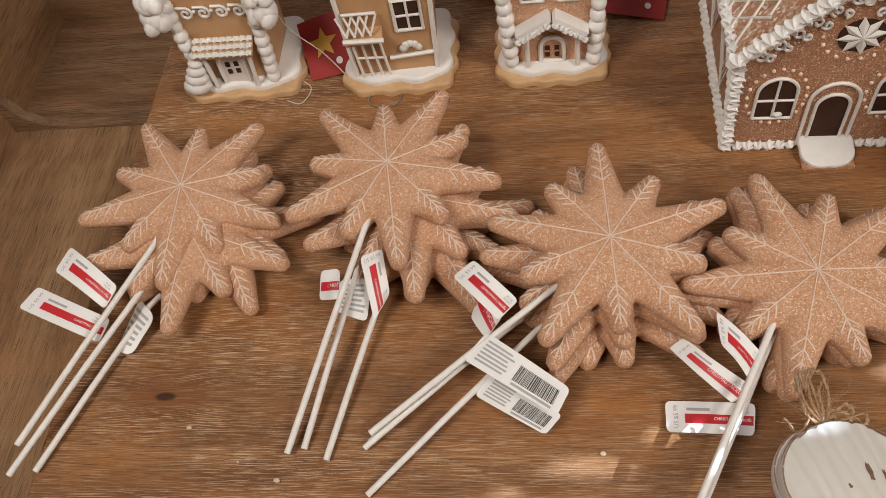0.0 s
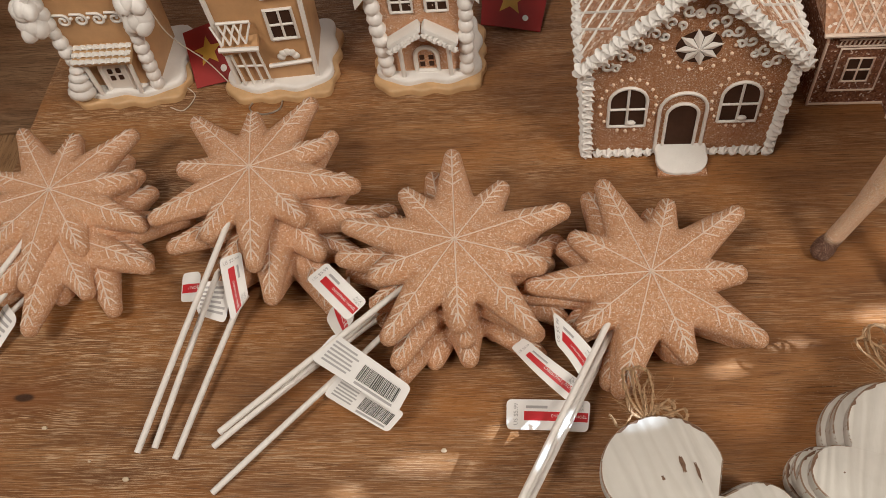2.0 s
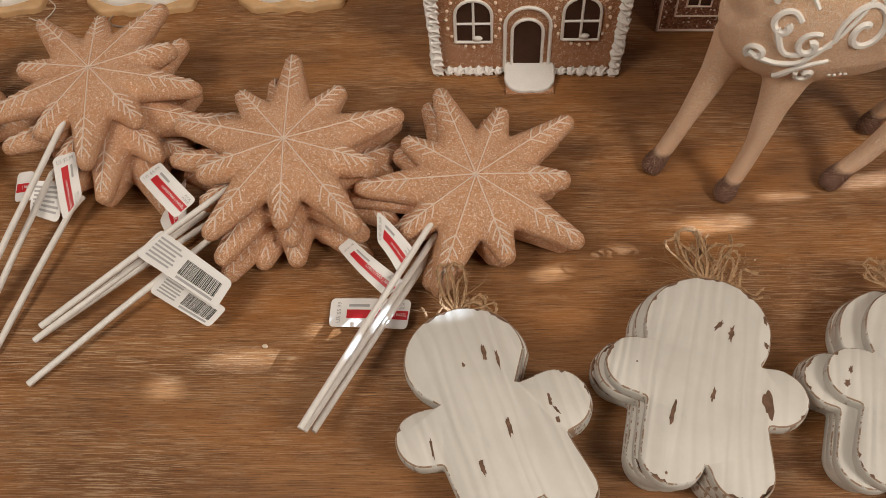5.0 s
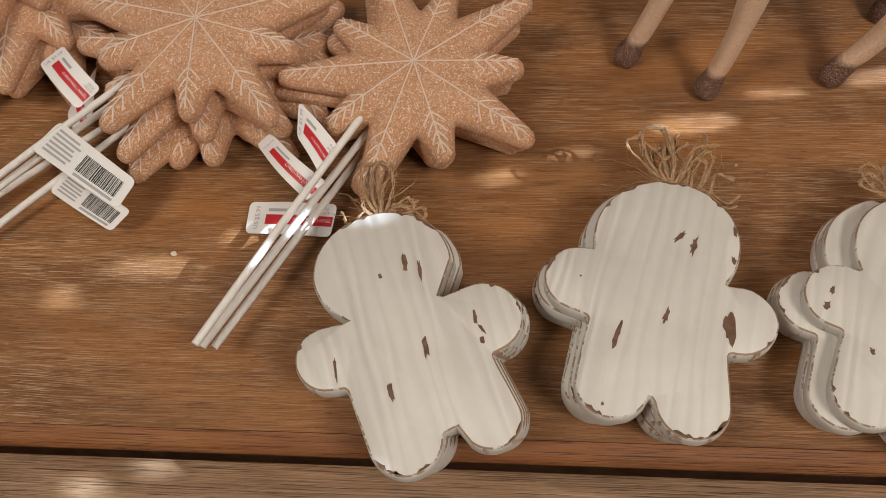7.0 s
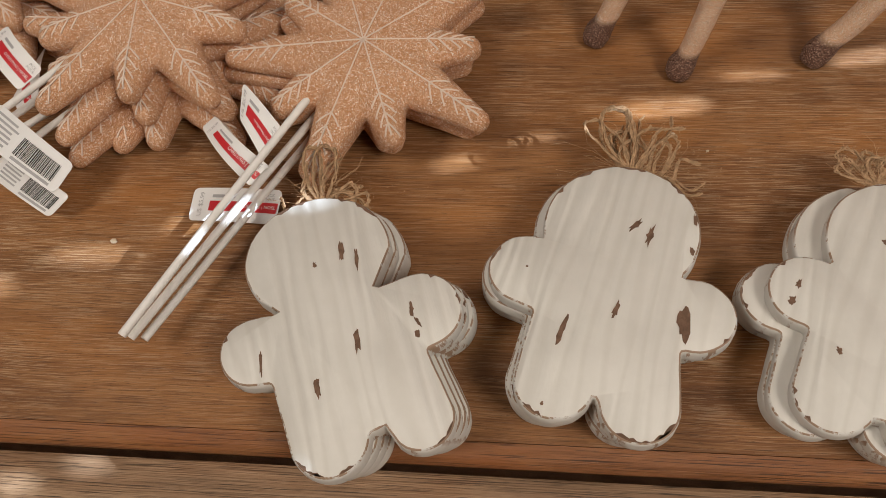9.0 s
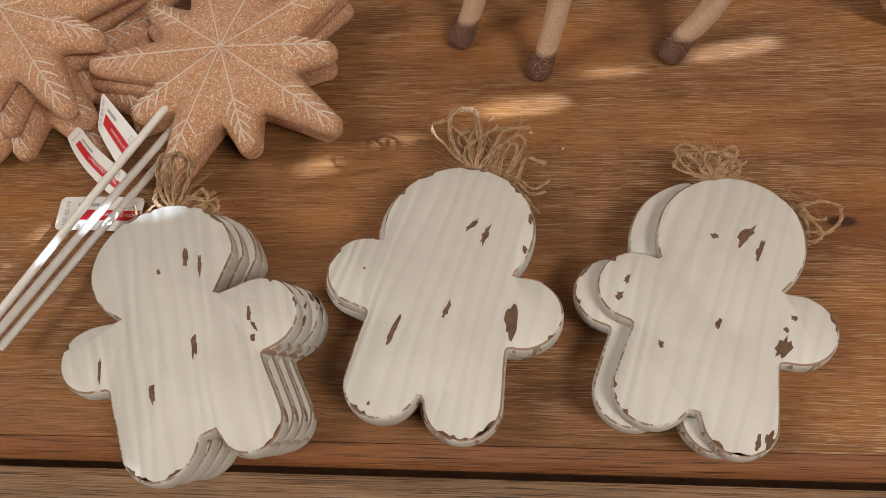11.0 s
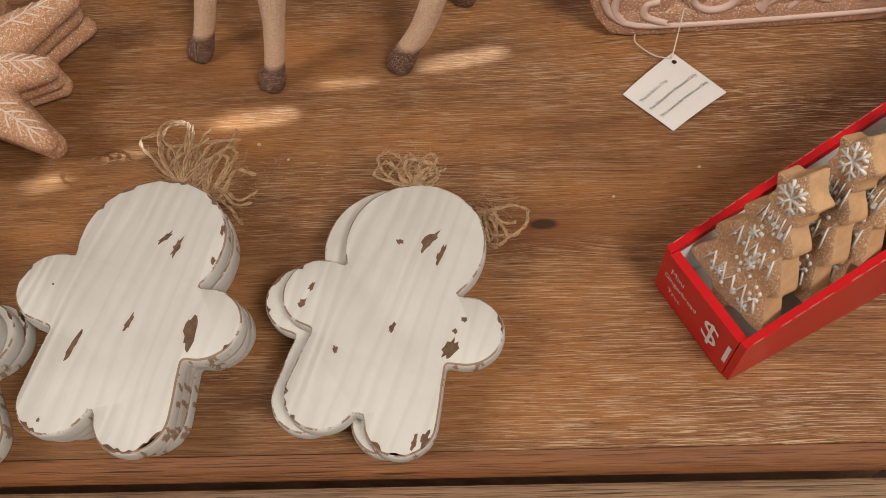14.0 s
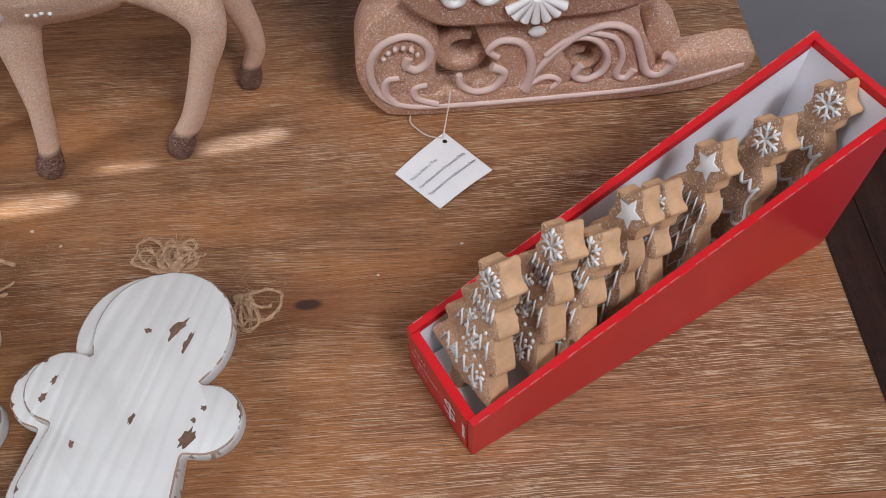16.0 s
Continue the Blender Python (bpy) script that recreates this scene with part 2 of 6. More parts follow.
TOP = table_oak()
LIP = wood("oak_lipping", (0.20, 0.075, 0.024), (0.27, 0.105, 0.034), (0.33, 0.145, 0.052), "x", 0.38, 0.35, wash=0.1)
LOW = wood("brown_pine", (0.20, 0.112, 0.058), (0.32, 0.19, 0.105), (0.42, 0.27, 0.155), "x", 0.5, 0.5, wash=0.2)
LOWY = wood("brown_pine_lengthwise", (0.25, 0.138, 0.066), (0.40, 0.235, 0.118), (0.50, 0.315, 0.165), "y", 0.5, 0.4, wash=0.1)
FLOOR = wood("dark_floorboard", (0.05, 0.02, 0.012), (0.08, 0.034, 0.02), (0.11, 0.05, 0.03), "y", 0.45, 0.4, wash=0.05)
GREY = plain("grey_wall_paint", (0.52, 0.51, 0.53), 0.8, 0.3, 0.06, 8, 0.1)
# kept dark so the unseen walls and ceiling bounce little light
WARM = plain("low_bounce_brown", (0.13, 0.105, 0.085), 0.85, 0.3, 0.06, 6, 0.1)
COOKIE = sugared("sugared_gingerbread", (0.64, 0.315, 0.150), (0.54, 0.245, 0.108), (0.90, 0.66, 0.49), 1900.0)
BAKED = sugared("glittered_brown_gingerbread", (0.46, 0.205, 0.085), (0.37, 0.15, 0.06), (0.66, 0.42, 0.28), 1700.0)
DARKB = sugared("dark_brown_gingerbread", (0.20, 0.075, 0.038), (0.15, 0.055, 0.028), (0.40, 0.20, 0.12), 800.0)
ROOFB = sugared("sugared_roof", (0.52, 0.27, 0.15), (0.44, 0.20, 0.10), (0.80, 0.62, 0.48), 520.0, 0.7)
TAN = plain("tan_biscuit_clay", (0.54, 0.315, 0.155), 0.5, 0.5, 0.12, 50, 0.2)
EDGE = plain("golden_biscuit_edge", (0.58, 0.37, 0.19), 0.45, 0.5, 0.15, 60, 0.15)
DEER = sugared("sugared_tan_clay", (0.84, 0.54, 0.335), (0.79, 0.48, 0.28), (0.92, 0.75, 0.62), 2300.0, 0.4, hoof=0.0165)
SLEIGH = sugared("rosy_gingerbread_clay", (0.60, 0.325, 0.185), (0.52, 0.26, 0.135), (0.74, 0.54, 0.43), 1700.0, 0.5)
PINK = iced("pinkish_icing", (0.70, 0.52, 0.44), 0.4)
ICING = iced("white_icing")
SNOW = iced("glittered_white_icing", (0.86, 0.84, 0.81), 0.5)
PIPED = iced("thin_piped_icing", (0.84, 0.69, 0.58), 0.8)
PEACH = plain("peach_icing", (0.86, 0.68, 0.54), 0.45, 0.4, 0.05, 1)
SMOOTH = plain("smooth_white_icing", (0.87, 0.85, 0.82), 0.32, 0.5, 0.05, 1.5)
PAINT, RUBBED, RIM = painted_board(), worn_edge("rubbed_paint_edge", -0.07), worn_edge("bare_rubbed_rim", 0.14)
CHIP = plain("bare_brown_wood", (0.17, 0.10, 0.066), 0.8, 0.2, 0.3, 300, 0.4)
STICK = plain("white_paper_stick", (0.80, 0.77, 0.73), 0.6, 0.3, 0.06, 200, 0.2)
PAPER = plain("white_tag_paper", (0.84, 0.83, 0.82), 0.45, 0.4, 0.03, 40)
CARD = plain("cream_card", (0.80, 0.78, 0.75), 0.6, 0.3, 0.04, 40)
RED = plain("red_print", (0.55, 0.022, 0.030), 0.45, 0.4, 0.06, 50)
GREYINK = plain("grey_print", (0.42, 0.41, 0.41), 0.6, 0.3, 0.05, 50)
BLACK = plain("black_print", (0.025, 0.023, 0.023), 0.6, 0.3, 0.05, 50)
REDBOX = plain("glossy_red_card", (0.60, 0.010, 0.014), 0.32, 0.4, 0.06, 30, 0.03, coat=0.1)
REDTAG = plain("dark_red_card", (0.30, 0.018, 0.016), 0.45, 0.4, 0.1, 40)
GOLD = plain("gold_print", (0.62, 0.36, 0.05), 0.4, 0.5, 0.1, 60)
LINER = plain("white_inner_card", (0.84, 0.83, 0.86), 0.65, 0.3, 0.04, 30, 0.1)
FOLD = plain("bare_card_crease", (0.58, 0.17, 0.14), 0.7, 0.2, 0.2, 300)
# flat dark brown, painted as the shade inside openings and holes
DARK = plain("hollow_shade", (0.060, 0.030, 0.019), 0.9, 0.1, 0.3, 50)
TWINE = plain("jute_twine", (0.44, 0.285, 0.165), 0.9, 0.1, 0.35, 400, 0.5)
CORD = plain("pale_nylon_cord", (0.62, 0.56, 0.48), 0.35, 0.5, 0.1, 100)
WIRE = plain("steel_wire", (0.55, 0.53, 0.50), 0.3, 0.5, 0.1, 100, metallic=0.9)
CRUMB = plain("biscuit_crumb", (0.62, 0.50, 0.36), 0.8, 0.2, 0.2, 300)

# ---- mesh helpers ----


class Shape:
    """Vertices and faces gathered into one mesh."""

    def __init__(self):
        self.v, self.f, self.mi, self.slot = [], [], [], 0

    def add(self, verts, faces):
        n = len(self.v)
        self.v += [tuple(p) for p in verts]
        self.f += [tuple(n + i for i in f) for f in faces]
        self.mi += [self.slot] * len(faces)
        return self

    def tube(self, pts, r, sides=6, r_end=None):
        pts = [Vector(p) for p in pts]
        ring, faces, n = [], [], len(pts)
        side = None
        for i, p in enumerate(pts):
            d = (pts[min(i + 1, n - 1)] - pts[max(i - 1, 0)]).normalized()
            if side is None:
                side = d.orthogonal().normalized()
            side = (side - d * side.dot(d)).normalized()
            up = d.cross(side)
            k = i / max(n - 1, 1)
            rr = r[i] if isinstance(r, (list, tuple)) else (r if r_end is None else r + (r_end - r) * k)
            ring += [p + rr * (math.cos(a) * side + math.sin(a) * up) for a in (2 * math.pi * j / sides for j in range(sides))]
        for i in range(n - 1):
            for j in range(sides):
                a, b = i * sides + j, i * sides + (j + 1) % sides
                faces.append((a, b, b + sides, a + sides))
        faces += [tuple(range(sides - 1, -1, -1)), tuple(range((n - 1) * sides, n * sides))]
        return self.add(ring, faces)

    def ball(self, c, r, squash=(1, 1, 1), n=8):
        verts, faces, k = [], [], n // 2
        for i in range(1, k):
            th = math.pi * i / k
            verts += [(c[0] + squash[0] * r * math.sin(th) * math.cos(2 * math.pi * j / n), c[1] + squash[1] * r * math.sin(th) * math.sin(2 * math.pi * j / n), c[2] + squash[2] * r * math.cos(th)) for j in range(n)]
        verts += [(c[0], c[1], c[2] + squash[2] * r), (c[0], c[1], c[2] - squash[2] * r)]
        for i in range(k - 2):
            faces += [(i * n + j, (i + 1) * n + j, (i + 1) * n + (j + 1) % n, i * n + (j + 1) % n) for j in range(n)]
        top, bot, last = len(verts) - 2, len(verts) - 1, (k - 2) * n
        faces += [(top, j, (j + 1) % n) for j in range(n)] + [(bot, last + (j + 1) % n, last + j) for j in range(n)]
        return self.add(verts, faces)

    def prism(self, outline, m, h, bevel=0.0):
        """An outline in the local xy plane, extruded h along local z, its top edge bevelled."""
        n = len(outline)
        rings = [(0.0, 0.0), (h - bevel, 0.0)]
        if bevel:
            rings += [(h - bevel * 0.3, bevel * 0.3), (h, bevel)]
        c = Vector((sum(p[0] for p in outline) / n, sum(p[1] for p in outline) / n))
        verts, faces = [], []
        for z, inset in rings:
            for i, p in enumerate(outline):
                a, b = Vector(outline[i - 1]), Vector(outline[(i + 1) % n])
                nrm = Vector((b - a)).normalized()
                nrm = Vector((-nrm.y, nrm.x))
                q = Vector(p) + nrm * inset
                verts.append(m @ Vector((q.x, q.y, z)))
        for k in range(len(rings) - 1):
            faces += [(k * n + i, k * n + (i + 1) % n, (k + 1) * n + (i + 1) % n, (k + 1) * n + i) for i in range(n)]
        faces += [tuple(range(n - 1, -1, -1)), tuple(range((len(rings) - 1) * n, len(rings) * n))]
        return self.add(verts, faces)

    def block(self, x0, x1, y0, y1, z0, z1, m=Matrix(), bevel=0.0):
        bm = bmesh.new()
        bmesh.ops.create_cube(bm, size=1)
        bmesh.ops.transform(bm, matrix=Matrix.Translation(((x0 + x1) / 2, (y0 + y1) / 2, (z0 + z1) / 2)) @ Matrix.Diagonal((x1 - x0, y1 - y0, z1 - z0, 1)), verts=bm.verts)
        if bevel:
            bmesh.ops.bevel(bm, geom=bm.edges[:], offset=bevel, segments=2, profile=0.6, affect="EDGES")
        bm.verts.ensure_lookup_table()
        self.add([m @ v.co for v in bm.verts], [[v.index for v in f.verts] for f in bm.faces])
        bm.free()
        return self

    def mesh(self, name, mats, smooth=True):
        me = bpy.data.meshes.new(name)
        me.from_pydata(self.v, [], self.f)
        for m in mats if isinstance(mats, (list, tuple)) else [mats]:
            me.materials.append(m)
        me.polygons.foreach_set("material_index", self.mi)
        me.polygons.foreach_set("use_smooth", [smooth] * len(self.f))
        me.update()
        return me


def part(name, shape, mats, parent=None, label="", smooth=True, m=None):
    me = shape if isinstance(shape, bpy.types.Mesh) else shape.mesh(name, mats, smooth)
    ob = new(name, me)
    if smooth and not isinstance(shape, bpy.types.Mesh):
        me.set_sharp_from_angle(angle=radians(50))
    if parent:
        ob.parent = parent
    if m is not None:
        ob.matrix_basis = m
    return tagged(ob, label)


def thing(name, label, category, group="", m=None):
    ob = new(name)
    ob.empty_display_size = 0.02
    if m is not None:
        ob.matrix_basis = m
    return tagged(ob, label, category, group)


def setting(name, shape, mats, label, category, smooth=False):
    return tagged(part(name, shape, mats, smooth=smooth), label, category, kind="structure")


LETTERS = {}


def letters(text):
    """The flat outline of a word in the built-in font: points scaled so that it is 1 wide, its faces, and its height."""
    if text not in LETTERS:
        cu = bpy.data.curves.new("word", "FONT")
        cu.body, cu.resolution_u = text, 2
        ob = new("word", cu)
        me = bpy.data.meshes.new_from_object(ob.evaluated_get(bpy.context.evaluated_depsgraph_get()))
        p = [v.co.copy() for v in me.vertices]
        x0, x1 = min(q.x for q in p), max(q.x for q in p)
        y0, y1 = min(q.y for q in p), max(q.y for q in p)
        w = x1 - x0
        LETTERS[text] = ([((q.x - x0) / w, (q.y - y0) / w) for q in p], [tuple(f.vertices) for f in me.polygons], (y1 - y0) / w)
        bpy.data.objects.remove(ob)
        bpy.data.meshes.remove(me)
        bpy.data.curves.remove(cu)
    return LETTERS[text]


def arch(w, h, n=10):
    """The outline of a round-headed opening standing on y = 0, anticlockwise."""
    r = w / 2
    return [(-r, 0), (r, 0)] + [(r * math.cos(a), h - r + r * math.sin(a)) for a in (math.pi * i / n for i in range(n + 1))]


def spiral(cx, cy, r, turns, start=0.0, n=22, shrink=0.85, hand=1):
    """A flat scroll that winds inwards."""
    return [(cx + r * (1 - shrink * i / n) * math.cos(start + hand * 2 * math.pi * turns * i / n), cy + r * (1 - shrink * i / n) * math.sin(start + hand * 2 * math.pi * turns * i / n)) for i in range(n + 1)]


def bend(*pts, n=8):
    """A smooth line through a few points."""
    p = [Vector((*q, 0)[:3]) for q in pts]
    out = []
    for i in range(len(p) - 1):
        a, b, c, d = p[max(i - 1, 0)], p[i], p[i + 1], p[min(i + 2, len(p) - 1)]
        for k in range(n):
            t = k / n
            out.append(0.5 * ((2 * b) + (c - a) * t + (2 * a - 5 * b + 4 * c - d) * t * t + (3 * b - a - 3 * c + d) * t ** 3))
    return out + [p[-1]]

# ---- the setting ----
X0, X1, YF, YB = -0.3065, 0.7155, 0.0818, 0.80
top = Shape()
prof = [(YF, -0.016), (YF, 0.0), (YB, 0.0), (YB, -0.030), (YF + 0.03, -0.030)]
cuts = [(X0, 0.0030), (X0 + 0.0010, 0.0010), (X0 + 0.0030, 0.0), (X1 - 0.0030, 0.0), (X1 - 0.0010, 0.0010), (X1, 0.0030)]
tv = [(x, y, z - (d if z > -0.004 else 0)) for x, d in cuts for y, z in prof]
n, m = len(prof), len(cuts)
tf = [(k * n + i, k * n + (i + 1) % n, (k + 1) * n + (i + 1) % n, (k + 1) * n + i) for k in range(m - 1) for i in range(n)]
top.add(tv, tf + [tuple(range(n - 1, -1, -1)), tuple(range((m - 1) * n, m * n))])
tabletop = tagged(part("display_tabletop", top, TOP), "limed and oiled oak tabletop with long grain and a rounded front edge", "tabletop", kind="structure")
# the bullnosed strip glued to its front
lip = [(YF - 0.0003, -0.0002), (YF - 0.003, -0.0008), (YF - 0.006, -0.0024), (YF - 0.0082, -0.005), (YF - 0.0090, -0.008), (YF - 0.0082, -0.0115), (YF - 0.004, -0.0145), (YF - 0.0003, -0.016)]
n = len(lip)
lv = [(x, y, z) for x in (X0 + 0.001, X1 - 0.001) for y, z in lip]
part("edge_lipping", Shape().add(lv, [(i, (i + 1) % n, n + (i + 1) % n, n + i) for i in range(n)] + [tuple(range(n - 1, -1, -1)), tuple(range(n, 2 * n))]), LIP, tabletop, "smooth reddish oak edge strip")

low = Shape().block(-0.62, X1 + 0.02, -0.16, 0.0762, -0.055, -0.033, bevel=0.002)
setting("lower_ledge", low, LOW, "brown pine ledge below the front of the tabletop", "ledge")
apron = Shape().block(X0 + 0.03, X1 - 0.03, 0.1316, YB - 0.02, -0.75, -0.0302)
setting("table_base", apron, LOWY, "brown pine base that carries the tabletop", "base")

crate = Shape().block(-0.60, -0.277, -0.15, 0.640, -0.222, -0.2)
setting("lower_shelf", crate, LOWY, "dark pine shelf lying below the tabletop", "shelf")
setting("lower_shelf_board", Shape().block(-0.60, -0.277, 0.652, 0.83, -0.222, -0.201), LOW, "dark pine board behind a cross rail", "shelf")
rail = Shape()
rp = [(-0.60, 0.075), (-0.592, 0.045), (-0.580, 0.022), (-0.562, 0.009), (-0.53, 0.004), (-0.277, 0.003)]
rv = [(x, y, -0.2 + z) for x, h in rp for y, z in ((0.640, -0.022), (0.640, h), (0.652, h), (0.652, -0.022))]
rail.add(rv, [(4 * i + a, 4 * i + b, 4 * i + 4 + b, 4 * i + 4 + a) for i in range(5) for a, b in ((0, 1), (1, 2), (2, 3), (3, 0))] + [(3, 2, 1, 0), (20, 21, 22, 23)])
setting("cross_rail", rail, LOW, "dark pine cross rail with a curved end", "rail")
setting("shelf_side", Shape().block(-0.622, -0.6, -0.15, 0.852, -0.222, 0.12), LOWY, "dark pine side board of the lower shelf", "side board")
setting("shelf_back", Shape().block(-0.6, -0.277, 0.83, 0.852, -0.222, 0.12), LOW, "dark pine back board of the lower shelf", "back board")

# the room that holds the display: its brown sides are unseen, added round it
setting("ceiling", Shape().block(-1.68, 1.42, -2.18, 1.03, 1.85, 1.93), WARM, "unseen ceiling, dull brown to limit bounced light", "ceiling")
setting("wall_west", Shape().block(-1.68, -1.6, -2.1, 0.95, -0.75, 1.85), WARM, "unseen wall, dull brown to limit bounced light", "wall")
setting("wall_south", Shape().block(-1.6, 1.34, -2.18, -2.1, -0.75, 1.85), WARM, "unseen wall, dull brown to limit bounced light", "wall")
setting("wall_north", Shape().block(-1.6, 1.34, 0.95, 1.03, -0.75, 1.85), GREY, "grey painted wall", "wall")

# side wall with added slots, traced back along the low sun from wanted patches
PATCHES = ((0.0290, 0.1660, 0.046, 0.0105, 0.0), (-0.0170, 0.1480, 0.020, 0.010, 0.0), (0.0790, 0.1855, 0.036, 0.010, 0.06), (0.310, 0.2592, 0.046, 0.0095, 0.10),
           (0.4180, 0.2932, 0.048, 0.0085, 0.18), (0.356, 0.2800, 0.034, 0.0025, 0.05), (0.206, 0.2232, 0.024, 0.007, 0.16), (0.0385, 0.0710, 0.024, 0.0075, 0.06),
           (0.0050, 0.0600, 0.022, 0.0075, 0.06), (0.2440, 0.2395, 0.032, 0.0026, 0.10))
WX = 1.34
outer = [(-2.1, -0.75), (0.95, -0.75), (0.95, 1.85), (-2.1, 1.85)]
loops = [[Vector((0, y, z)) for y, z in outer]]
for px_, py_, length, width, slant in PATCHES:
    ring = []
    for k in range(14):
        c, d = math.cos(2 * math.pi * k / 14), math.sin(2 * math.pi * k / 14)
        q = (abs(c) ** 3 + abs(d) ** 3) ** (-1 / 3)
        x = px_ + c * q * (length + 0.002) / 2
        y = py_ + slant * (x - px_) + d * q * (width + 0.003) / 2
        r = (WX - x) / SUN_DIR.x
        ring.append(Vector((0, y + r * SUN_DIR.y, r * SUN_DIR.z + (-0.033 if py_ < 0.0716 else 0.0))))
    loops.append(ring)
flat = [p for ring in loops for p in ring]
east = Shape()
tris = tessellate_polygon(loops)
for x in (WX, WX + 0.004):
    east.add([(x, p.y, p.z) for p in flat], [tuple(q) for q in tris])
setting("wall_east", east, GREY, "grey painted wall with added slots that shape the sun patches", "wall")

# floorboards
fl = thing("floor", "dark brown wooden floorboards", "floor")
fl["kind"] = "structure"
plank = Shape().block(-0.0695, 0.0695, -2.1, 0.95, -0.02, 0.0, bevel=0.0015).mesh("floorboard", FLOOR, False)
for i in range(21):
    part("floorboard", plank, None, fl, m=pose(-1.53 + 0.14 * i, 0.0, -0.75))

# ---- gingerbread snowflake picks ----
R_LONG, R_SHORT = 0.0755, 0.0570
ARMS = [(Vector((math.cos(-i * math.pi / 5), math.sin(-i * math.pi / 5))), (R_LONG if i % 2 == 0 else R_SHORT), (0.0198 if i % 2 == 0 else 0.0205), (0.0058 if i % 2 == 0 else 0.0060)) for i in range(10)]


def snow_sdf(x, y):
    d = np.hypot(x, y) - 0.034
    for u, length, r0, r1 in ARMS:
        span = length - r1
        t = np.clip((x * u.x + y * u.y) / span, 0, 1)
        e = np.hypot(x - t * span * u.x, y - t * span * u.y) - (r0 + (r1 - r0) * t)
        h = np.clip(0.5 + 0.5 * (e - d) / 0.0026, 0, 1)
        d = e * (1 - h) + d * h - 0.0026 * h * (1 - h)
    return d


def snow_height(x, y):
    u = np.clip(-snow_sdf(x, y) / 0.0118, 0, 1)
    return 0.0086 * np.sqrt(np.maximum(1 - (1 - u) ** 2, 0)) + 0.0035 * np.clip(1 - np.hypot(x, y) / 0.06, 0, 1)


def snow_meshes():
    n = 180
    th = np.arange(n) * 2 * np.pi / n
    rr = np.linspace(0.02, 0.08, 500)
    inside = snow_sdf(rr[:, None] * np.cos(th), rr[:, None] * np.sin(th)) < 0
    edge = np.array([rr[np.nonzero(inside[:, j])[0].max()] for j in range(n)])
    steps = [0.12, 0.25, 0.38, 0.5, 0.6, 0.69, 0.77, 0.84, 0.9, 0.945, 0.975, 0.993, 1.0]
    sh, verts, faces = Shape(), [], []
    for sign in (1, -1):
        for s in steps if sign > 0 else steps[-2::-1]:
            x, y = s * edge * np.cos(th), s * edge * np.sin(th)
            z = snow_height(x, y) * (1 if sign > 0 else -0.85) if s < 1 else 0 * x
            verts += list(zip(x, y, z))
    rows = len(verts) // n
    for k in range(rows - 1):
        faces += [(k * n + j, (k + 1) * n + j, (k + 1) * n + (j + 1) % n, k * n + (j + 1) % n) for j in range(n)]
    verts += [(0, 0, 0.0121), (0, 0, -0.0103)]
    faces += [(len(verts) - 2, j, (j + 1) % n) for j in range(n)] + [(len(verts) - 1, (rows - 1) * n + (j + 1) % n, (rows - 1) * n + j) for j in range(n)]
    sh.add(verts, faces)
    body = sh.mesh("snowflake_biscuit", COOKIE)
    strokes = []
    rnd = random.Random(4)
    for u, length, r0, r1 in ARMS:
        w = Vector((-u.y, u.x))
        s = Shape()

        def lay(pts, r):
            q = [(p.x, p.y, float(snow_height(np.array(p.x), np.array(p.y))) + 0.0002) for p in pts]
            s.tube(q, r, 5)

        lay([u * (length * k / 16) for k in range(0, 12)], 0.00042)
        lay([u * (length * (0.69 + 0.25 * k / 6)) for k in range(7)], 0.00050)
        for k in range(4):
            a = length * (0.55 + 0.095 * k)
            reach = (0.0078 if length > 0.06 else 0.0072) * (1 - 0.13 * k)
            for sd in (1, -1):
                j = rnd.uniform(0.85, 1.1)
                lay([u * (a + 0.0062 * q * j) + w * sd * reach * j * (q - 0.18 * q * q) for q in (0, 0.3, 0.6, 0.85, 1.0)], 0.00048)
        strokes.append(s.mesh("icing_sprig", PIPED))
    return body, strokes


SNOW_BODY, SPRIGS = snow_meshes()


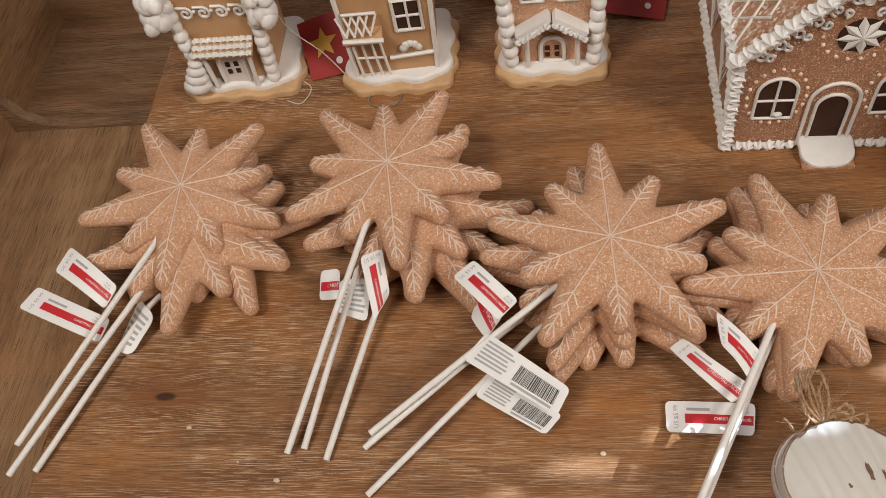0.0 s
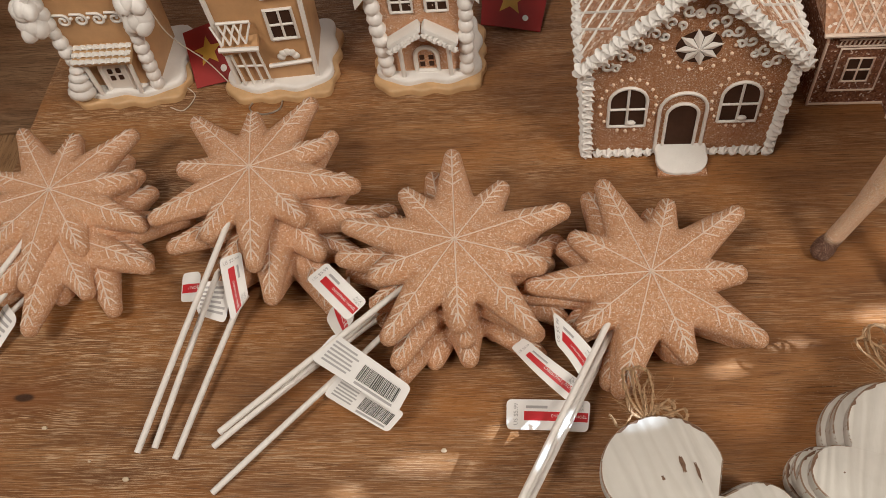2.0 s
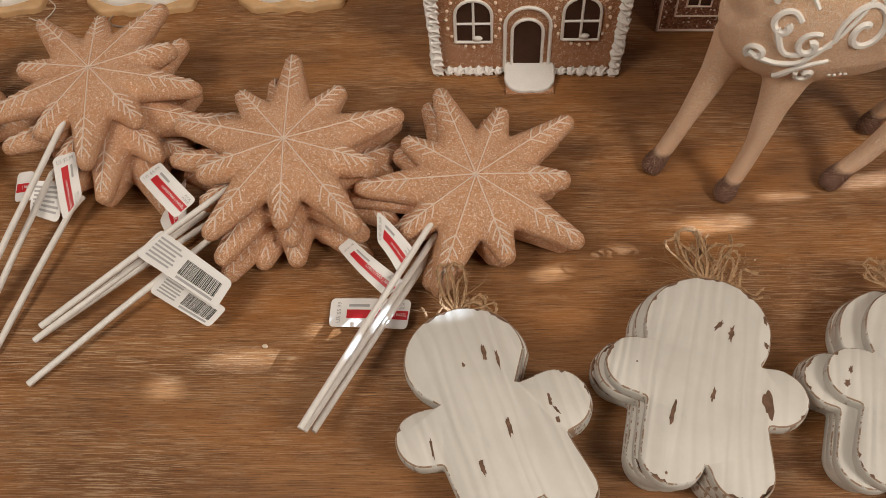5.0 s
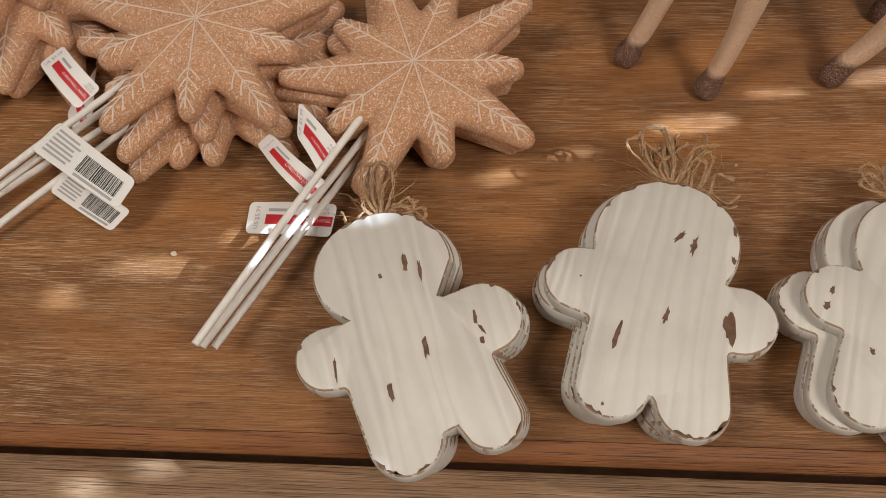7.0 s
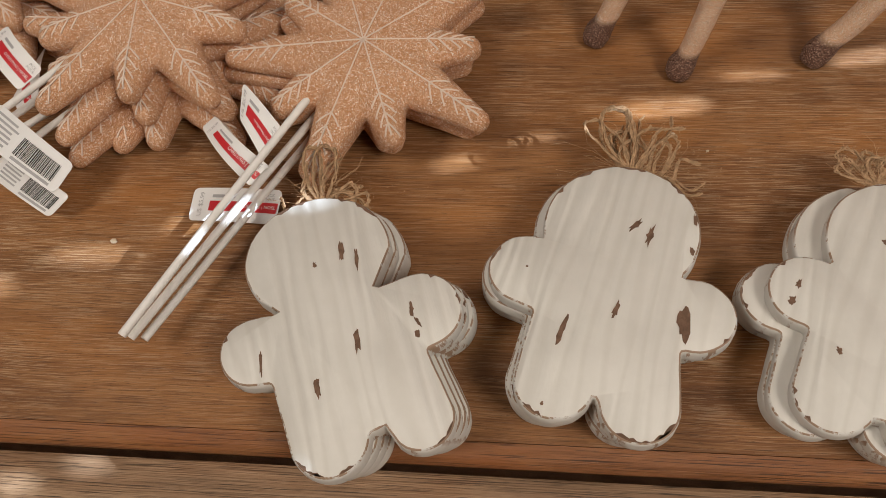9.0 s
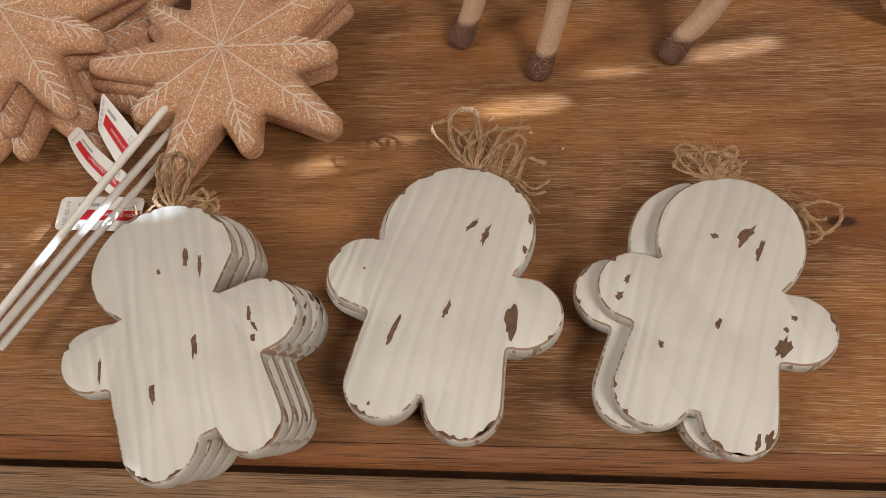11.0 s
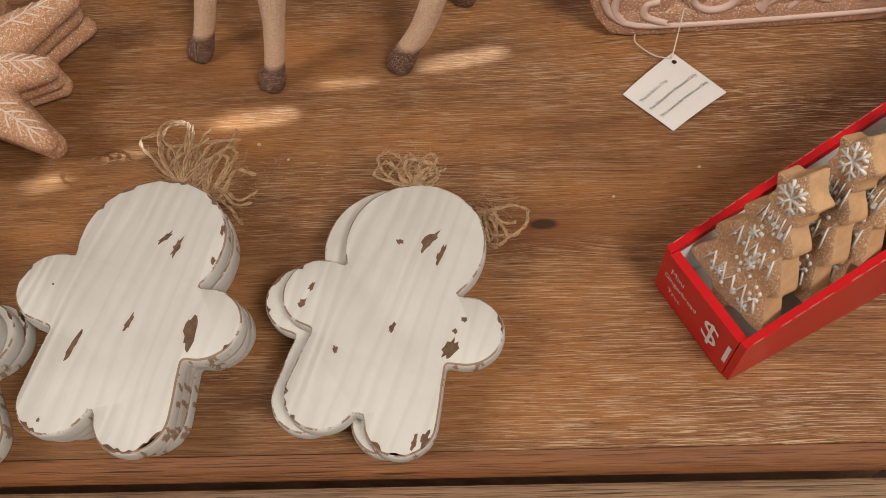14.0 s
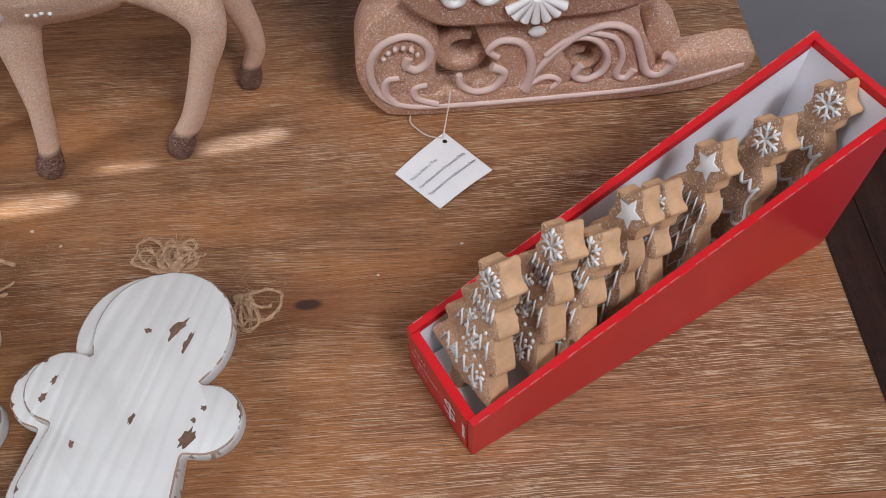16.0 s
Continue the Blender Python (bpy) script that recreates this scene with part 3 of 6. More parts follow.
def sheet(corners, bulge=0.0, nu=18, nv=4, u0=0.0, u1=1.0, v0=0.0, v1=1.0, lift=0.0, corner=0.16, thick=0.0):
    """A slip of paper between four corners (top left, top right, bottom right, bottom left), arched along its length."""
    c = [Vector(p) for p in corners]
    nrm = ((c[1] - c[0]).cross(c[3] - c[0])).normalized() * -1
    if nrm.z < 0:
        nrm = -nrm

    def at(u, v, h=0.0):
        p = (c[0] * (1 - u) + c[1] * u) * v + (c[3] * (1 - u) + c[2] * u) * (1 - v)
        return p + nrm * (bulge * math.sin(math.pi * min(max(u, 0), 1)) + lift + h)

    wide, tall = (c[1] - c[0]).length, (c[3] - c[0]).length
    rc = corner * tall
    us = sorted({u0, u1, *[u0 + (u1 - u0) * i / nu for i in range(nu + 1)], *([e for k in (0.15, 0.4, 0.7) for e in (k * rc / wide, 1 - k * rc / wide)] if corner else [])})
    verts = []
    for u in us:
        e = min(u - u0, u1 - u) * wide
        k = 1.0 if not corner or e >= rc else (tall / 2 - rc + math.sqrt(max(rc * rc - (rc - e) ** 2, 0))) / (tall / 2)
        verts += [at(u, (v0 + v1) / 2 + (v1 - v0) * k * (j / nv - 0.5)) for j in range(nv + 1)]
    m, row = len(us), nv + 1
    faces = [(i * row + j, (i + 1) * row + j, (i + 1) * row + j + 1, i * row + j + 1) for i in range(m - 1) for j in range(nv)]
    if thick:
        k = len(verts)
        verts += [p - nrm * thick for p in verts]
        faces += [tuple(k + q for q in reversed(f)) for f in faces]
        rim = [i * row for i in range(m)] + [(m - 1) * row + j for j in range(1, row)] + [i * row + nv for i in range(m - 2, -1, -1)] + [j for j in range(nv - 1, 0, -1)]
        faces += [(rim[i], rim[(i + 1) % len(rim)], k + rim[(i + 1) % len(rim)], k + rim[i]) for i in range(len(rim))]
    return Shape().add(verts, faces), at, wide, tall


def write(at, text, u, v, width, wide, tall, lift, turn=0):
    """Letters laid on a slip: the lower left of the word at (u, v), its width in metres."""
    pts, faces, h = letters(text)
    verts = []
    for x, y in pts:
        a, b = (x * width, y * width) if not turn else ((-y * width, x * width) if turn > 0 else (y * width, -x * width))
        verts.append(at(u + a / wide, v + b / tall, lift))
    return Shape().add(verts, faces)


def price_tag(parent, corners, bulge, side):
    s, at, wide, tall = sheet(corners, bulge, thick=0.0003)
    tag = part("price_tag", s, PAPER, parent, "white paper price tag wrapped round the stick")
    if side in ("front", "short"):
        u0 = 0.22 if side == "front" else 0.08
        part("red_band", sheet(corners, bulge, u0=u0, u1=0.985, v0=0.30, v1=0.60, lift=0.00025, corner=0.0)[0], RED, tag, "red printed band")
        w = min(wide * 0.5, 0.021)
        part("band_lettering", write(at, "CHRISTMAS | NO\u00cbL" if side == "front" else "| NO\u00cbL", 0.97 - w / wide, 0.385, w if side == "front" else wide * 0.6, wide, tall, 0.00045), PAPER, tag, "white capital letters", smooth=False)
    if side == "front":
        part("price_lettering", write(at, "US $5.99", 0.15, 0.14, tall * 0.72, wide, tall, 0.0003, 1), GREYINK, tag, "grey price lettering", smooth=False)
        part("maker_mark", sheet(corners, bulge, u0=0.24, u1=0.50, v0=0.70, v1=0.79, lift=0.00025, corner=0.0)[0], GREYINK, tag, "small grey bar of print", smooth=False)
        part("kind_lettering", write(at, "PICK", 0.84, 0.78, 0.0045, wide, tall, 0.0003), GREYINK, tag, smooth=False)
        part("kind_lettering", write(at, "PIQUE", 0.83, 0.65, 0.0052, wide, tall, 0.0003), GREYINK, tag, smooth=False)
    if side in ("back", "notes"):
        rnd = random.Random(int(wide * 1e5))
        for k in range(6):
            e = rnd.uniform(0.36, 0.42) if side == "back" else rnd.uniform(0.75, 0.92)
            part("print_line", sheet(corners, bulge, u0=0.08, u1=e, v0=0.80 - 0.125 * k, v1=0.86 - 0.125 * k, lift=0.00025, corner=0.0, nu=4, nv=1)[0], GREYINK, tag, smooth=False)
    if side == "back":
        u = 0.49
        while u < 0.92:
            w = rnd.choice((0.005, 0.009, 0.013))
            part("barcode_bar", sheet(corners, bulge, u0=u, u1=u + w, v0=0.22, v1=0.74, lift=0.00025, corner=0.0, nu=2, nv=1)[0], BLACK, tag, smooth=False)
            u += w + rnd.choice((0.006, 0.010))
        part("print_line", sheet(corners, bulge, u0=0.50, u1=0.92, v0=0.08, v1=0.16, lift=0.00025, corner=0.0, nu=3, nv=1)[0], GREYINK, tag, smooth=False)
    return tag


def snowflake_pick(at, rx, ry, az, scale, stick, tags, note):
    """A snowflake biscuit on a white stick, with its price tags."""
    pick = thing("snowflake_pick", "sugared gingerbread snowflake pick, " + note, "decorative pick", "snowflake picks")
    m = pose(*at, rx, ry, 0) @ pose(0, 0, 0, 0, 0, az) @ Matrix.Diagonal((scale, scale, scale, 1))
    part("snowflake_biscuit", SNOW_BODY, None, pick, m=m)
    for s in SPRIGS:
        tagged(part("icing_sprig", s, None, pick, "fine white piped sprig", m=m), kind="stuff")
    if stick:
        a, b = Vector(stick[0]), Vector(stick[1])
        inner = a + (Vector((at[0], at[1], a.z)) - a).normalized() * 0.012
        mid = (a + b) / 2 + Vector((0, 0, 0.0008))
        part("stick", Shape().tube([inner, a, mid, b], 0.0020, 10), STICK, pick, "white paper-wrapped stick")
    for corners, bulge, side in tags:
        price_tag(pick, corners, bulge, side)
    return pick


def turned(c, k):
    return c[k:] + c[:k]


T = {
    "1a": ((-0.3113, 0.3110, 0.030), (-0.2706, 0.2803, 0.026), (-0.2788, 0.2667, 0.020), (-0.3166, 0.2915, 0.030)),
    "1b": ((-0.3311, 0.2847, 0.022), (-0.2715, 0.2581, 0.022), (-0.2783, 0.2440, 0.016), (-0.3443, 0.2721, 0.016)),
    "1c": ((-0.2633, 0.2818, 0.008), (-0.2466, 0.2651, 0.012), (-0.2612, 0.2409, 0.003), (-0.2728, 0.2444, 0.003)),
    "2a": ((-0.1064, 0.2914, 0.035), (-0.0927, 0.2974, 0.035), (-0.0882, 0.2727, 0.020), (-0.0977, 0.2556, 0.016)),
    "2b": ((-0.1201, 0.2806, 0.026), (-0.1014, 0.2850, 0.020), (-0.1030, 0.2571, 0.012), (-0.1231, 0.2635, 0.014)),
    "2c": ((-0.1349, 0.2901, 0.022), (-0.1210, 0.2888, 0.026), (-0.1215, 0.2708, 0.018), (-0.1358, 0.2727, 0.014)),
    "3a": ((-0.0334, 0.2832, 0.040), (-0.0062, 0.2559, 0.036), (-0.0185, 0.2449, 0.032), (-0.0464, 0.2739, 0.036)),
    "3b": ((-0.0232, 0.2882, 0.020), (-0.0166, 0.2544, 0.020), (-0.0274, 0.2433, 0.012), (-0.0376, 0.2595, 0.012)),
    "3c": ((-0.0251, 0.2364, 0.033), (0.0224, 0.2031, 0.026), (0.0140, 0.1882, 0.022), (-0.0393, 0.2217, 0.028)),
    "3d": ((-0.0227, 0.2185, 0.016), (0.0172, 0.1923, 0.014), (0.0072, 0.1820, 0.010), (-0.0337, 0.2069, 0.010)),
    "4a": ((0.1053, 0.2435, 0.040), (0.1286, 0.2190, 0.032), (0.1193, 0.2047, 0.030), (0.1062, 0.2239, 0.036)),
    "4b": ((0.0881, 0.2347, 0.025), (0.1218, 0.2041, 0.024), (0.1112, 0.1966, 0.018), (0.0800, 0.2308, 0.020)),
    "4c": ((0.0764, 0.2047, 0.004), (0.1253, 0.1999, 0.010), (0.1227, 0.1824, 0.006), (0.0759, 0.1866, 0.002)),
}
PICKS = (
    ((-0.2361, 0.3501, 0.0318), 3.4, 2.9, 124.9, 1.0, ((-0.2502, 0.3051, 0.033), (-0.3143, 0.1765, 0.012)), [(T["1a"], 0.004, "front")], "topmost of a leaning pile"),
    ((-0.2299, 0.3223, 0.0200), 1.0, 2.0, -91.0, 1.0, ((-0.2527, 0.2863, 0.022), (-0.3174, 0.1595, 0.006)), [(T["1b"], 0.002, "front")], "second in its pile"),
    ((-0.2160, 0.3330, 0.0092), 0.0, 0.0, -62.0, 1.0, ((-0.2557, 0.2741, 0.008), (-0.3028, 0.1630, 0.003)), [(T["1c"], 0.002, "notes")], "lying on the table under two others"),
    ((-0.0899, 0.3518, 0.0441), 2.8, -0.5, 134.3, 1.0, ((-0.1011, 0.3149, 0.045), (-0.1448, 0.1733, 0.005)), [(T["2b"], 0.001, "notes")], "topmost of a pile"),
    ((-0.0790, 0.3374, 0.0270), 2.0, 1.0, -155.0, 1.0, ((-0.1099, 0.2873, 0.025), (-0.1355, 0.1768, 0.003)), [(T["2c"], 0.001, "short")], "second in its pile"),
    ((-0.0700, 0.3294, 0.0095), 0.0, 0.0, 12.0, 1.0, ((-0.0973, 0.2673, 0.012), (-0.1212, 0.1699, 0.003)), [(turned(T["2a"], 1), 0.002, "front")], "lying on the table under two others"),
    ((0.0484, 0.2846, 0.0474), 4.0, 0.8, 92.9, 1.0, ((0.0132, 0.2584, 0.042), (-0.0951, 0.1845, 0.008)), [(T["3a"], 0.004, "front")], "topmost of the tallest pile"),
    ((0.0440, 0.2823, 0.0310), 3.0, 0.0, 173.0, 1.0, ((0.0096, 0.2617, 0.030), (-0.0986, 0.1770, 0.004)), [(T["3c"], 0.003, "back")], "second in the tallest pile"),
    ((0.0476, 0.2782, 0.0150), 2.0, 0.0, -118.0, 1.0, ((0.0037, 0.2469, 0.015), (-0.0945, 0.1492, 0.003)), [(T["3d"], 0.002, "back")], "third in the tallest pile"),
    ((0.0527, 0.2953, 0.0090), 0.0, 0.0, 110.0, 1.0, ((-0.0100, 0.2560, 0.008), (-0.0960, 0.1810, 0.003)), [(T["3b"], 0.002, "short")], "lying on the table under the tallest pile"),
    ((0.1640, 0.2674, 0.0330), 7.7, -1.3, 109.0, 1.0, ((0.1379, 0.2403, 0.033), (0.0721, 0.1132, 0.026)), [(T["4a"], 0.003, "front")], "topmost of a neat pile"),
    ((0.1590, 0.2717, 0.0200), 4.0, 0.0, 112.0, 1.0, ((0.1359, 0.2315, 0.022), (0.0726, 0.1150, 0.019)), [(T["4b"], 0.004, "front")], "second in a neat pile"),
    ((0.1570, 0.2789, 0.0092), 0.0, 0.0, -35.0, 1.0, ((0.1330, 0.2259, 0.012), (0.0764, 0.1167, 0.014)), [(T["4c"], 0.001, "front")], "lying on the table under two others"),
)
for row in PICKS:
    snowflake_pick(*row)

# ---- white wooden biscuit figures ----


CROTCH = -0.0262   # height of the notch between the legs


def figure_outline(head, arms, legs, hip, shift, turn, n=220):
    """Head, arms and legs of a hand-cut biscuit shape, as radii about the chest."""
    def capsule(x, y, a, b, r0, r1):
        t = np.clip(((x - a[0]) * (b[0] - a[0]) + (y - a[1]) * (b[1] - a[1])) / ((b[0] - a[0]) ** 2 + (b[1] - a[1]) ** 2), 0, 1)
        return np.hypot(x - a[0] - t * (b[0] - a[0]), y - a[1] - t * (b[1] - a[1])) - (r0 + (r1 - r0) * t)

    def sdf(x, y):
        d = np.hypot((x - head[0]) / head[3], y - head[1]) - head[2]
        limbs = [capsule(x, y, (0, 0.015), a[:2], a[2], a[2]) for a in arms]
        limbs += [capsule(x, y, (k * hip, 0.012), b[:2], b[2] * 1.15, b[2]) for k, b in zip((-1, 1), legs)]
        for e in limbs:
            h = np.clip(0.5 + 0.5 * (e - d) / 0.0015, 0, 1)
            d = e * (1 - h) + d * h - 0.0015 * h * (1 - h)
        return np.minimum(d, capsule(x, y, (0.0005, 0.012), (0.0015, CROTCH + 0.0165), 0.019, 0.0165))

    out, c, sn = [], math.cos(radians(turn)), math.sin(radians(turn))
    rr = np.linspace(0.005, 0.1, 1400)
    for a in np.arange(n) * 2 * np.pi / n:
        inside = sdf(rr * np.cos(a), 0.012 + rr * np.sin(a)) < 0
        r = rr[np.argmin(inside) - 1]
        x, y = float(r * np.cos(a)), float(0.012 + r * np.sin(a))
        out.append((x * c - y * sn + shift[0], x * sn + y * c + shift[1]))
    return out


FIGS = (
    figure_outline((-0.0041, 0.0575, 0.0291, 1.10), ((-0.0363, 0.0204, 0.0153), (0.0330, 0.0189, 0.0173)), ((-0.0133, -0.0237, 0.0159), (0.0227, -0.0256, 0.0133)), 0.0145, (-0.0009, 0.0001), -0.7),
    figure_outline((-0.0025, 0.0501, 0.0320, 1.03), ((-0.0364, 0.0216, 0.0161), (0.0336, 0.0177, 0.0162)), ((-0.0135, -0.0235, 0.0159), (0.0198, -0.0243, 0.0156)), 0.0109, (-0.0011, 0.0018), -0.2),
    figure_outline((0.0002, 0.0520, 0.0303, 1.005), ((-0.0315, 0.0193, 0.0159), (0.0326, 0.0185, 0.0153)), ((-0.0149, -0.0214, 0.0157), (0.0184, -0.0240, 0.0145)), 0.0103, (0.0001, -0.0004), 0.1),
)
FIG_H = 0.0088


def inset_of(outline, i, by):
    """The point of an outline moved inwards."""
    n = len(outline)
    a, b = Vector(outline[(i - 2) % n]), Vector(outline[(i + 2) % n])
    t = (b - a).normalized()
    return (outline[i % n][0] - t.y * by, outline[i % n][1] + t.x * by)


def figure_mesh(outline, seed):
    n = len(outline)
    rings = ((0.0, 0.0012), (0.0008, 0.0003), (0.0022, 0.0), (FIG_H - 0.0022, 0.0), (FIG_H - 0.0006, 0.0003), (FIG_H, 0.0010))
    wob = [0.0003 * noise.noise(Vector((p[0] * 90, p[1] * 90, seed * 7.0))) for p in outline]
    s = Shape()
    verts = [(*inset_of(outline, i, inset + wob[i]), z) for z, inset in rings for i in range(n)]
    side = [(k * n + i, k * n + (i + 1) % n, (k + 1) * n + (i + 1) % n, (k + 1) * n + i) for k in range(len(rings) - 1) for i in range(n)]
    s.slot = 1
    s.add(verts, side)
    s.mi[-n:] = [2] * n
    k = (len(rings) - 1) * n
    s.f += [tuple(range(k, k + n)), tuple(range(n - 1, -1, -1))]
    s.mi += [0, 0]
    return s.mesh("board", [PAINT, RUBBED, RIM])


FIG_MESH = [[figure_mesh(o, 3 * i + k) for k in range(3)] for i, o in enumerate(FIGS)]


def edge_flake(outline, start, count, rnd):
    """A ragged flake of bare wood that follows the rim of the board."""
    outer = [inset_of(outline, start + k, 0.0008) for k in range(count + 1)]
    inner = [inset_of(outline, start + k, rnd.uniform(0.0012, 0.0024) if 0 < k < count else 0.0010) for k in range(count, -1, -1)]
    return Shape().prism(outer + inner, Matrix.Translation((0, 0, FIG_H - 0.0006)), 0.00072)


def chip_shape(x0, y0, x1, y1, w, rnd):
    a, b = Vector((x0, y0)), Vector((x1, y1))
    d = b - a
    if d.length < 1e-4:
        d = Vector((0.0004, 0.0006))
    u = d.normalized()
    v = Vector((-u.y, u.x))
    n = 16
    pts = []
    for i in range(n):
        t = 2 * math.pi * i / n
        r = rnd.uniform(0.55, 1.25)
        pts.append((a + b) / 2 + u * (d.length / 2 + w * 0.25) * math.cos(t) * r + v * (w / 2) * math.sin(t) * r)
    return Shape().prism([(p.x, p.y) for p in pts], Matrix.Translation((0, 0, FIG_H - 0.0001)), 0.0003)


def twine_loop(seed, spread=0.035, aim=90, count=6):
    """Frayed jute twine knotted through the head: a few flattened loops, loose ends and stray fibres."""
    rnd = random.Random(seed)
    s = Shape()
    s.ball((0, 0, 0.001), 0.0030, (1.3, 0.9, 0.7))
    for k in range(count):
        ang = radians(aim + rnd.gauss(0, 24))
        ln = spread * rnd.uniform(0.55, 1.0)
        if k % 3 == 0:
            w = rnd.uniform(0.004, 0.011)
            pts = bend((0, 0, 0.001), (ln * 0.5, w * rnd.uniform(0.3, 1), 0.004), (ln, w * 0.6, 0.006), (ln * 0.99, -w * 0.5, 0.004), (ln * 0.45, -w * rnd.uniform(0.2, 1), 0.003), (0, 0, 0.001), n=7)
        else:
            pts = bend((0, 0, 0.001), (ln * 0.35, rnd.uniform(-0.005, 0.005), 0.004), (ln * 0.7, rnd.uniform(-0.008, 0.008), 0.003), (ln, rnd.uniform(-0.010, 0.010), 0.001), n=6)
        c, sn = math.cos(ang), math.sin(ang)
        pts = [Vector((p.x * c - p.y * sn, p.x * sn + p.y * c, p.z)) for p in pts]
        for q in range(3):
            ph = rnd.uniform(0, 6)
            s.tube([p + Vector((math.cos(i * 1.1 + ph), math.sin(i * 1.1 + ph), math.sin(i * 0.8 + ph))) * 0.0006 for i, p in enumerate(pts)], 0.00046, 5)
        for p in pts[1::3]:
            for _ in range(1):
                d = Vector((rnd.gauss(0, 1), rnd.gauss(0, 1), rnd.uniform(-0.3, 0.6))).normalized() * rnd.uniform(0.0015, 0.004)
                s.tube([p, p + d * 0.5 + Vector((0, 0, 0.0006)), p + d + Vector((d.y, -d.x, 0)) * 0.35], 0.00009, 3)
    for k in range(16):
        ang, ln = radians(aim + rnd.gauss(0, 48)), rnd.uniform(0.006, 0.9 * spread)
        p0 = Vector((rnd.uniform(-0.006, 0.006), rnd.uniform(-0.002, 0.010), rnd.uniform(0.001, 0.004)))
        d = Vector((math.cos(ang), math.sin(ang), rnd.uniform(-0.05, 0.12)))
        e = Vector((-d.y, d.x, 0)) * rnd.uniform(-0.6, 0.6)
        s.tube([p0, p0 + d * ln * 0.4 + e * ln * 0.3, p0 + d * ln * 0.8 + e * ln * 0.35, p0 + d * ln + e * ln * 0.1], 0.00011, 3)
    return s


def figure_stack(origin, turn, layers, chips, twines, seed, veer=0.0):
    rnd = random.Random(seed)
    for k, (dx, dy, dr) in enumerate(layers):
        upper = k == len(layers) - 1
        sz = origin[2] / (len(layers) * FIG_H)
        z = k * FIG_H * sz
        m = pose(origin[0] + dx, origin[1] + dy, z, 0, 0, turn + dr) @ Matrix.Diagonal((1, 1, sz, 1))
        fig = thing("gingerbread_ornament", "white chalk-painted wooden figure ornament, " + ("topmost of its stack" if upper else "lying on the tabletop" if k == 0 else "stacked between others"), "ornament", "wooden biscuit ornaments", m)
        part("board", FIG_MESH[seed - 1][k % 3], None, fig)
        for c in chips if upper else ():
            part("paint_chip", chip_shape(*c, rnd), CHIP, fig, "bare brown wood where paint has flaked", smooth=False, m=pose(0, 0, 0, 0, 0, veer))
        # flakes rubbed off along the rounded parts of the rim
        rim_line = FIGS[seed - 1]
        for _ in range(26 if upper else 10):
            at, count = rnd.randrange(220), rnd.choice((1, 2, 2, 3, 4, 6))
            run = [Vector(rim_line[q % 220]) for q in range(at - 5, at + count + 6)]
            if all((b - a).cross(c - b) > 0 for a, b, c in zip(run, run[3:], run[6:])):
                part("paint_chip", edge_flake(rim_line, at, count, rnd), CHIP, fig, "bare brown wood where paint has flaked", smooth=False)
        for tx, ty, tz, aim, spread, tseed in twines if upper else ():
            tagged(part("twine_bow", twine_loop(tseed, spread, aim), TWINE, fig, "frayed natural jute twine bow", m=Matrix.Translation((tx, ty, tz))), kind="stuff")


figure_stack((0.1802, 0.0957, 0.0388), 19.4, ((0.0030, 0.0105, 0), (0.0026, 0.0072, -1), (0.0012, 0.0036, 0), (0.0, 0.0, 0)),
    ((0.007, 0.0598, 0.0054, 0.0511, 0.0024), (0.0125, 0.0555, 0.0113, 0.0452, 0.0016), (-0.0062, 0.0537, -0.0062, 0.0513, 0.0016), (0.0049, 0.0184, 0.0037, 0.0083, 0.0026), (-0.0148, 0.0014, -0.0154, -0.0058, 0.0025), (-0.0345, 0.0226, -0.0365, 0.0083, 0.0013), (0.0289, 0.0226, 0.0284, 0.017, 0.002), (0.0294, 0.0158, 0.0305, 0.0112, 0.0017), (0.0287, 0.0104, 0.0281, 0.007, 0.0022)),
    ((0.001, 0.086, 0.001, 100, 0.030, 11), (0.004, 0.087, -0.002, 20, 0.022, 12)), 1)
figure_stack((0.2782, 0.1141, 0.0368), -12.8, ((-0.0042, 0.0090, 1), (-0.0036, 0.0065, -1), (-0.0022, 0.0030, 2), (0.0, 0.0, 0)),
    ((-0.0021, 0.0517, 0.0015, 0.058, 0.0025), (0.0063, 0.0465, 0.0068, 0.0559, 0.003), (0.0294, 0.0083, 0.0263, 0.024, 0.005), (0.001, 0.0098, 0.0019, 0.0186, 0.0022), (-0.0172, -0.0055, -0.0164, 0.0064, 0.0030), (0.0241, 0.0503, 0.0249, 0.0477, 0.0027), (-0.0158, -0.0326, -0.0153, -0.0327, 0.0018), (-0.0387, 0.0229, -0.0381, 0.0227, 0.001), (0.0219, 0.0667, 0.0237, 0.0608, 0.0017)),
    ((-0.006, 0.085, 0.001, 118, 0.036, 21), (-0.004, 0.086, -0.004, 100, 0.04, 22), (0.004, 0.084, -0.006, 25, 0.028, 23)), 2, -2.4)
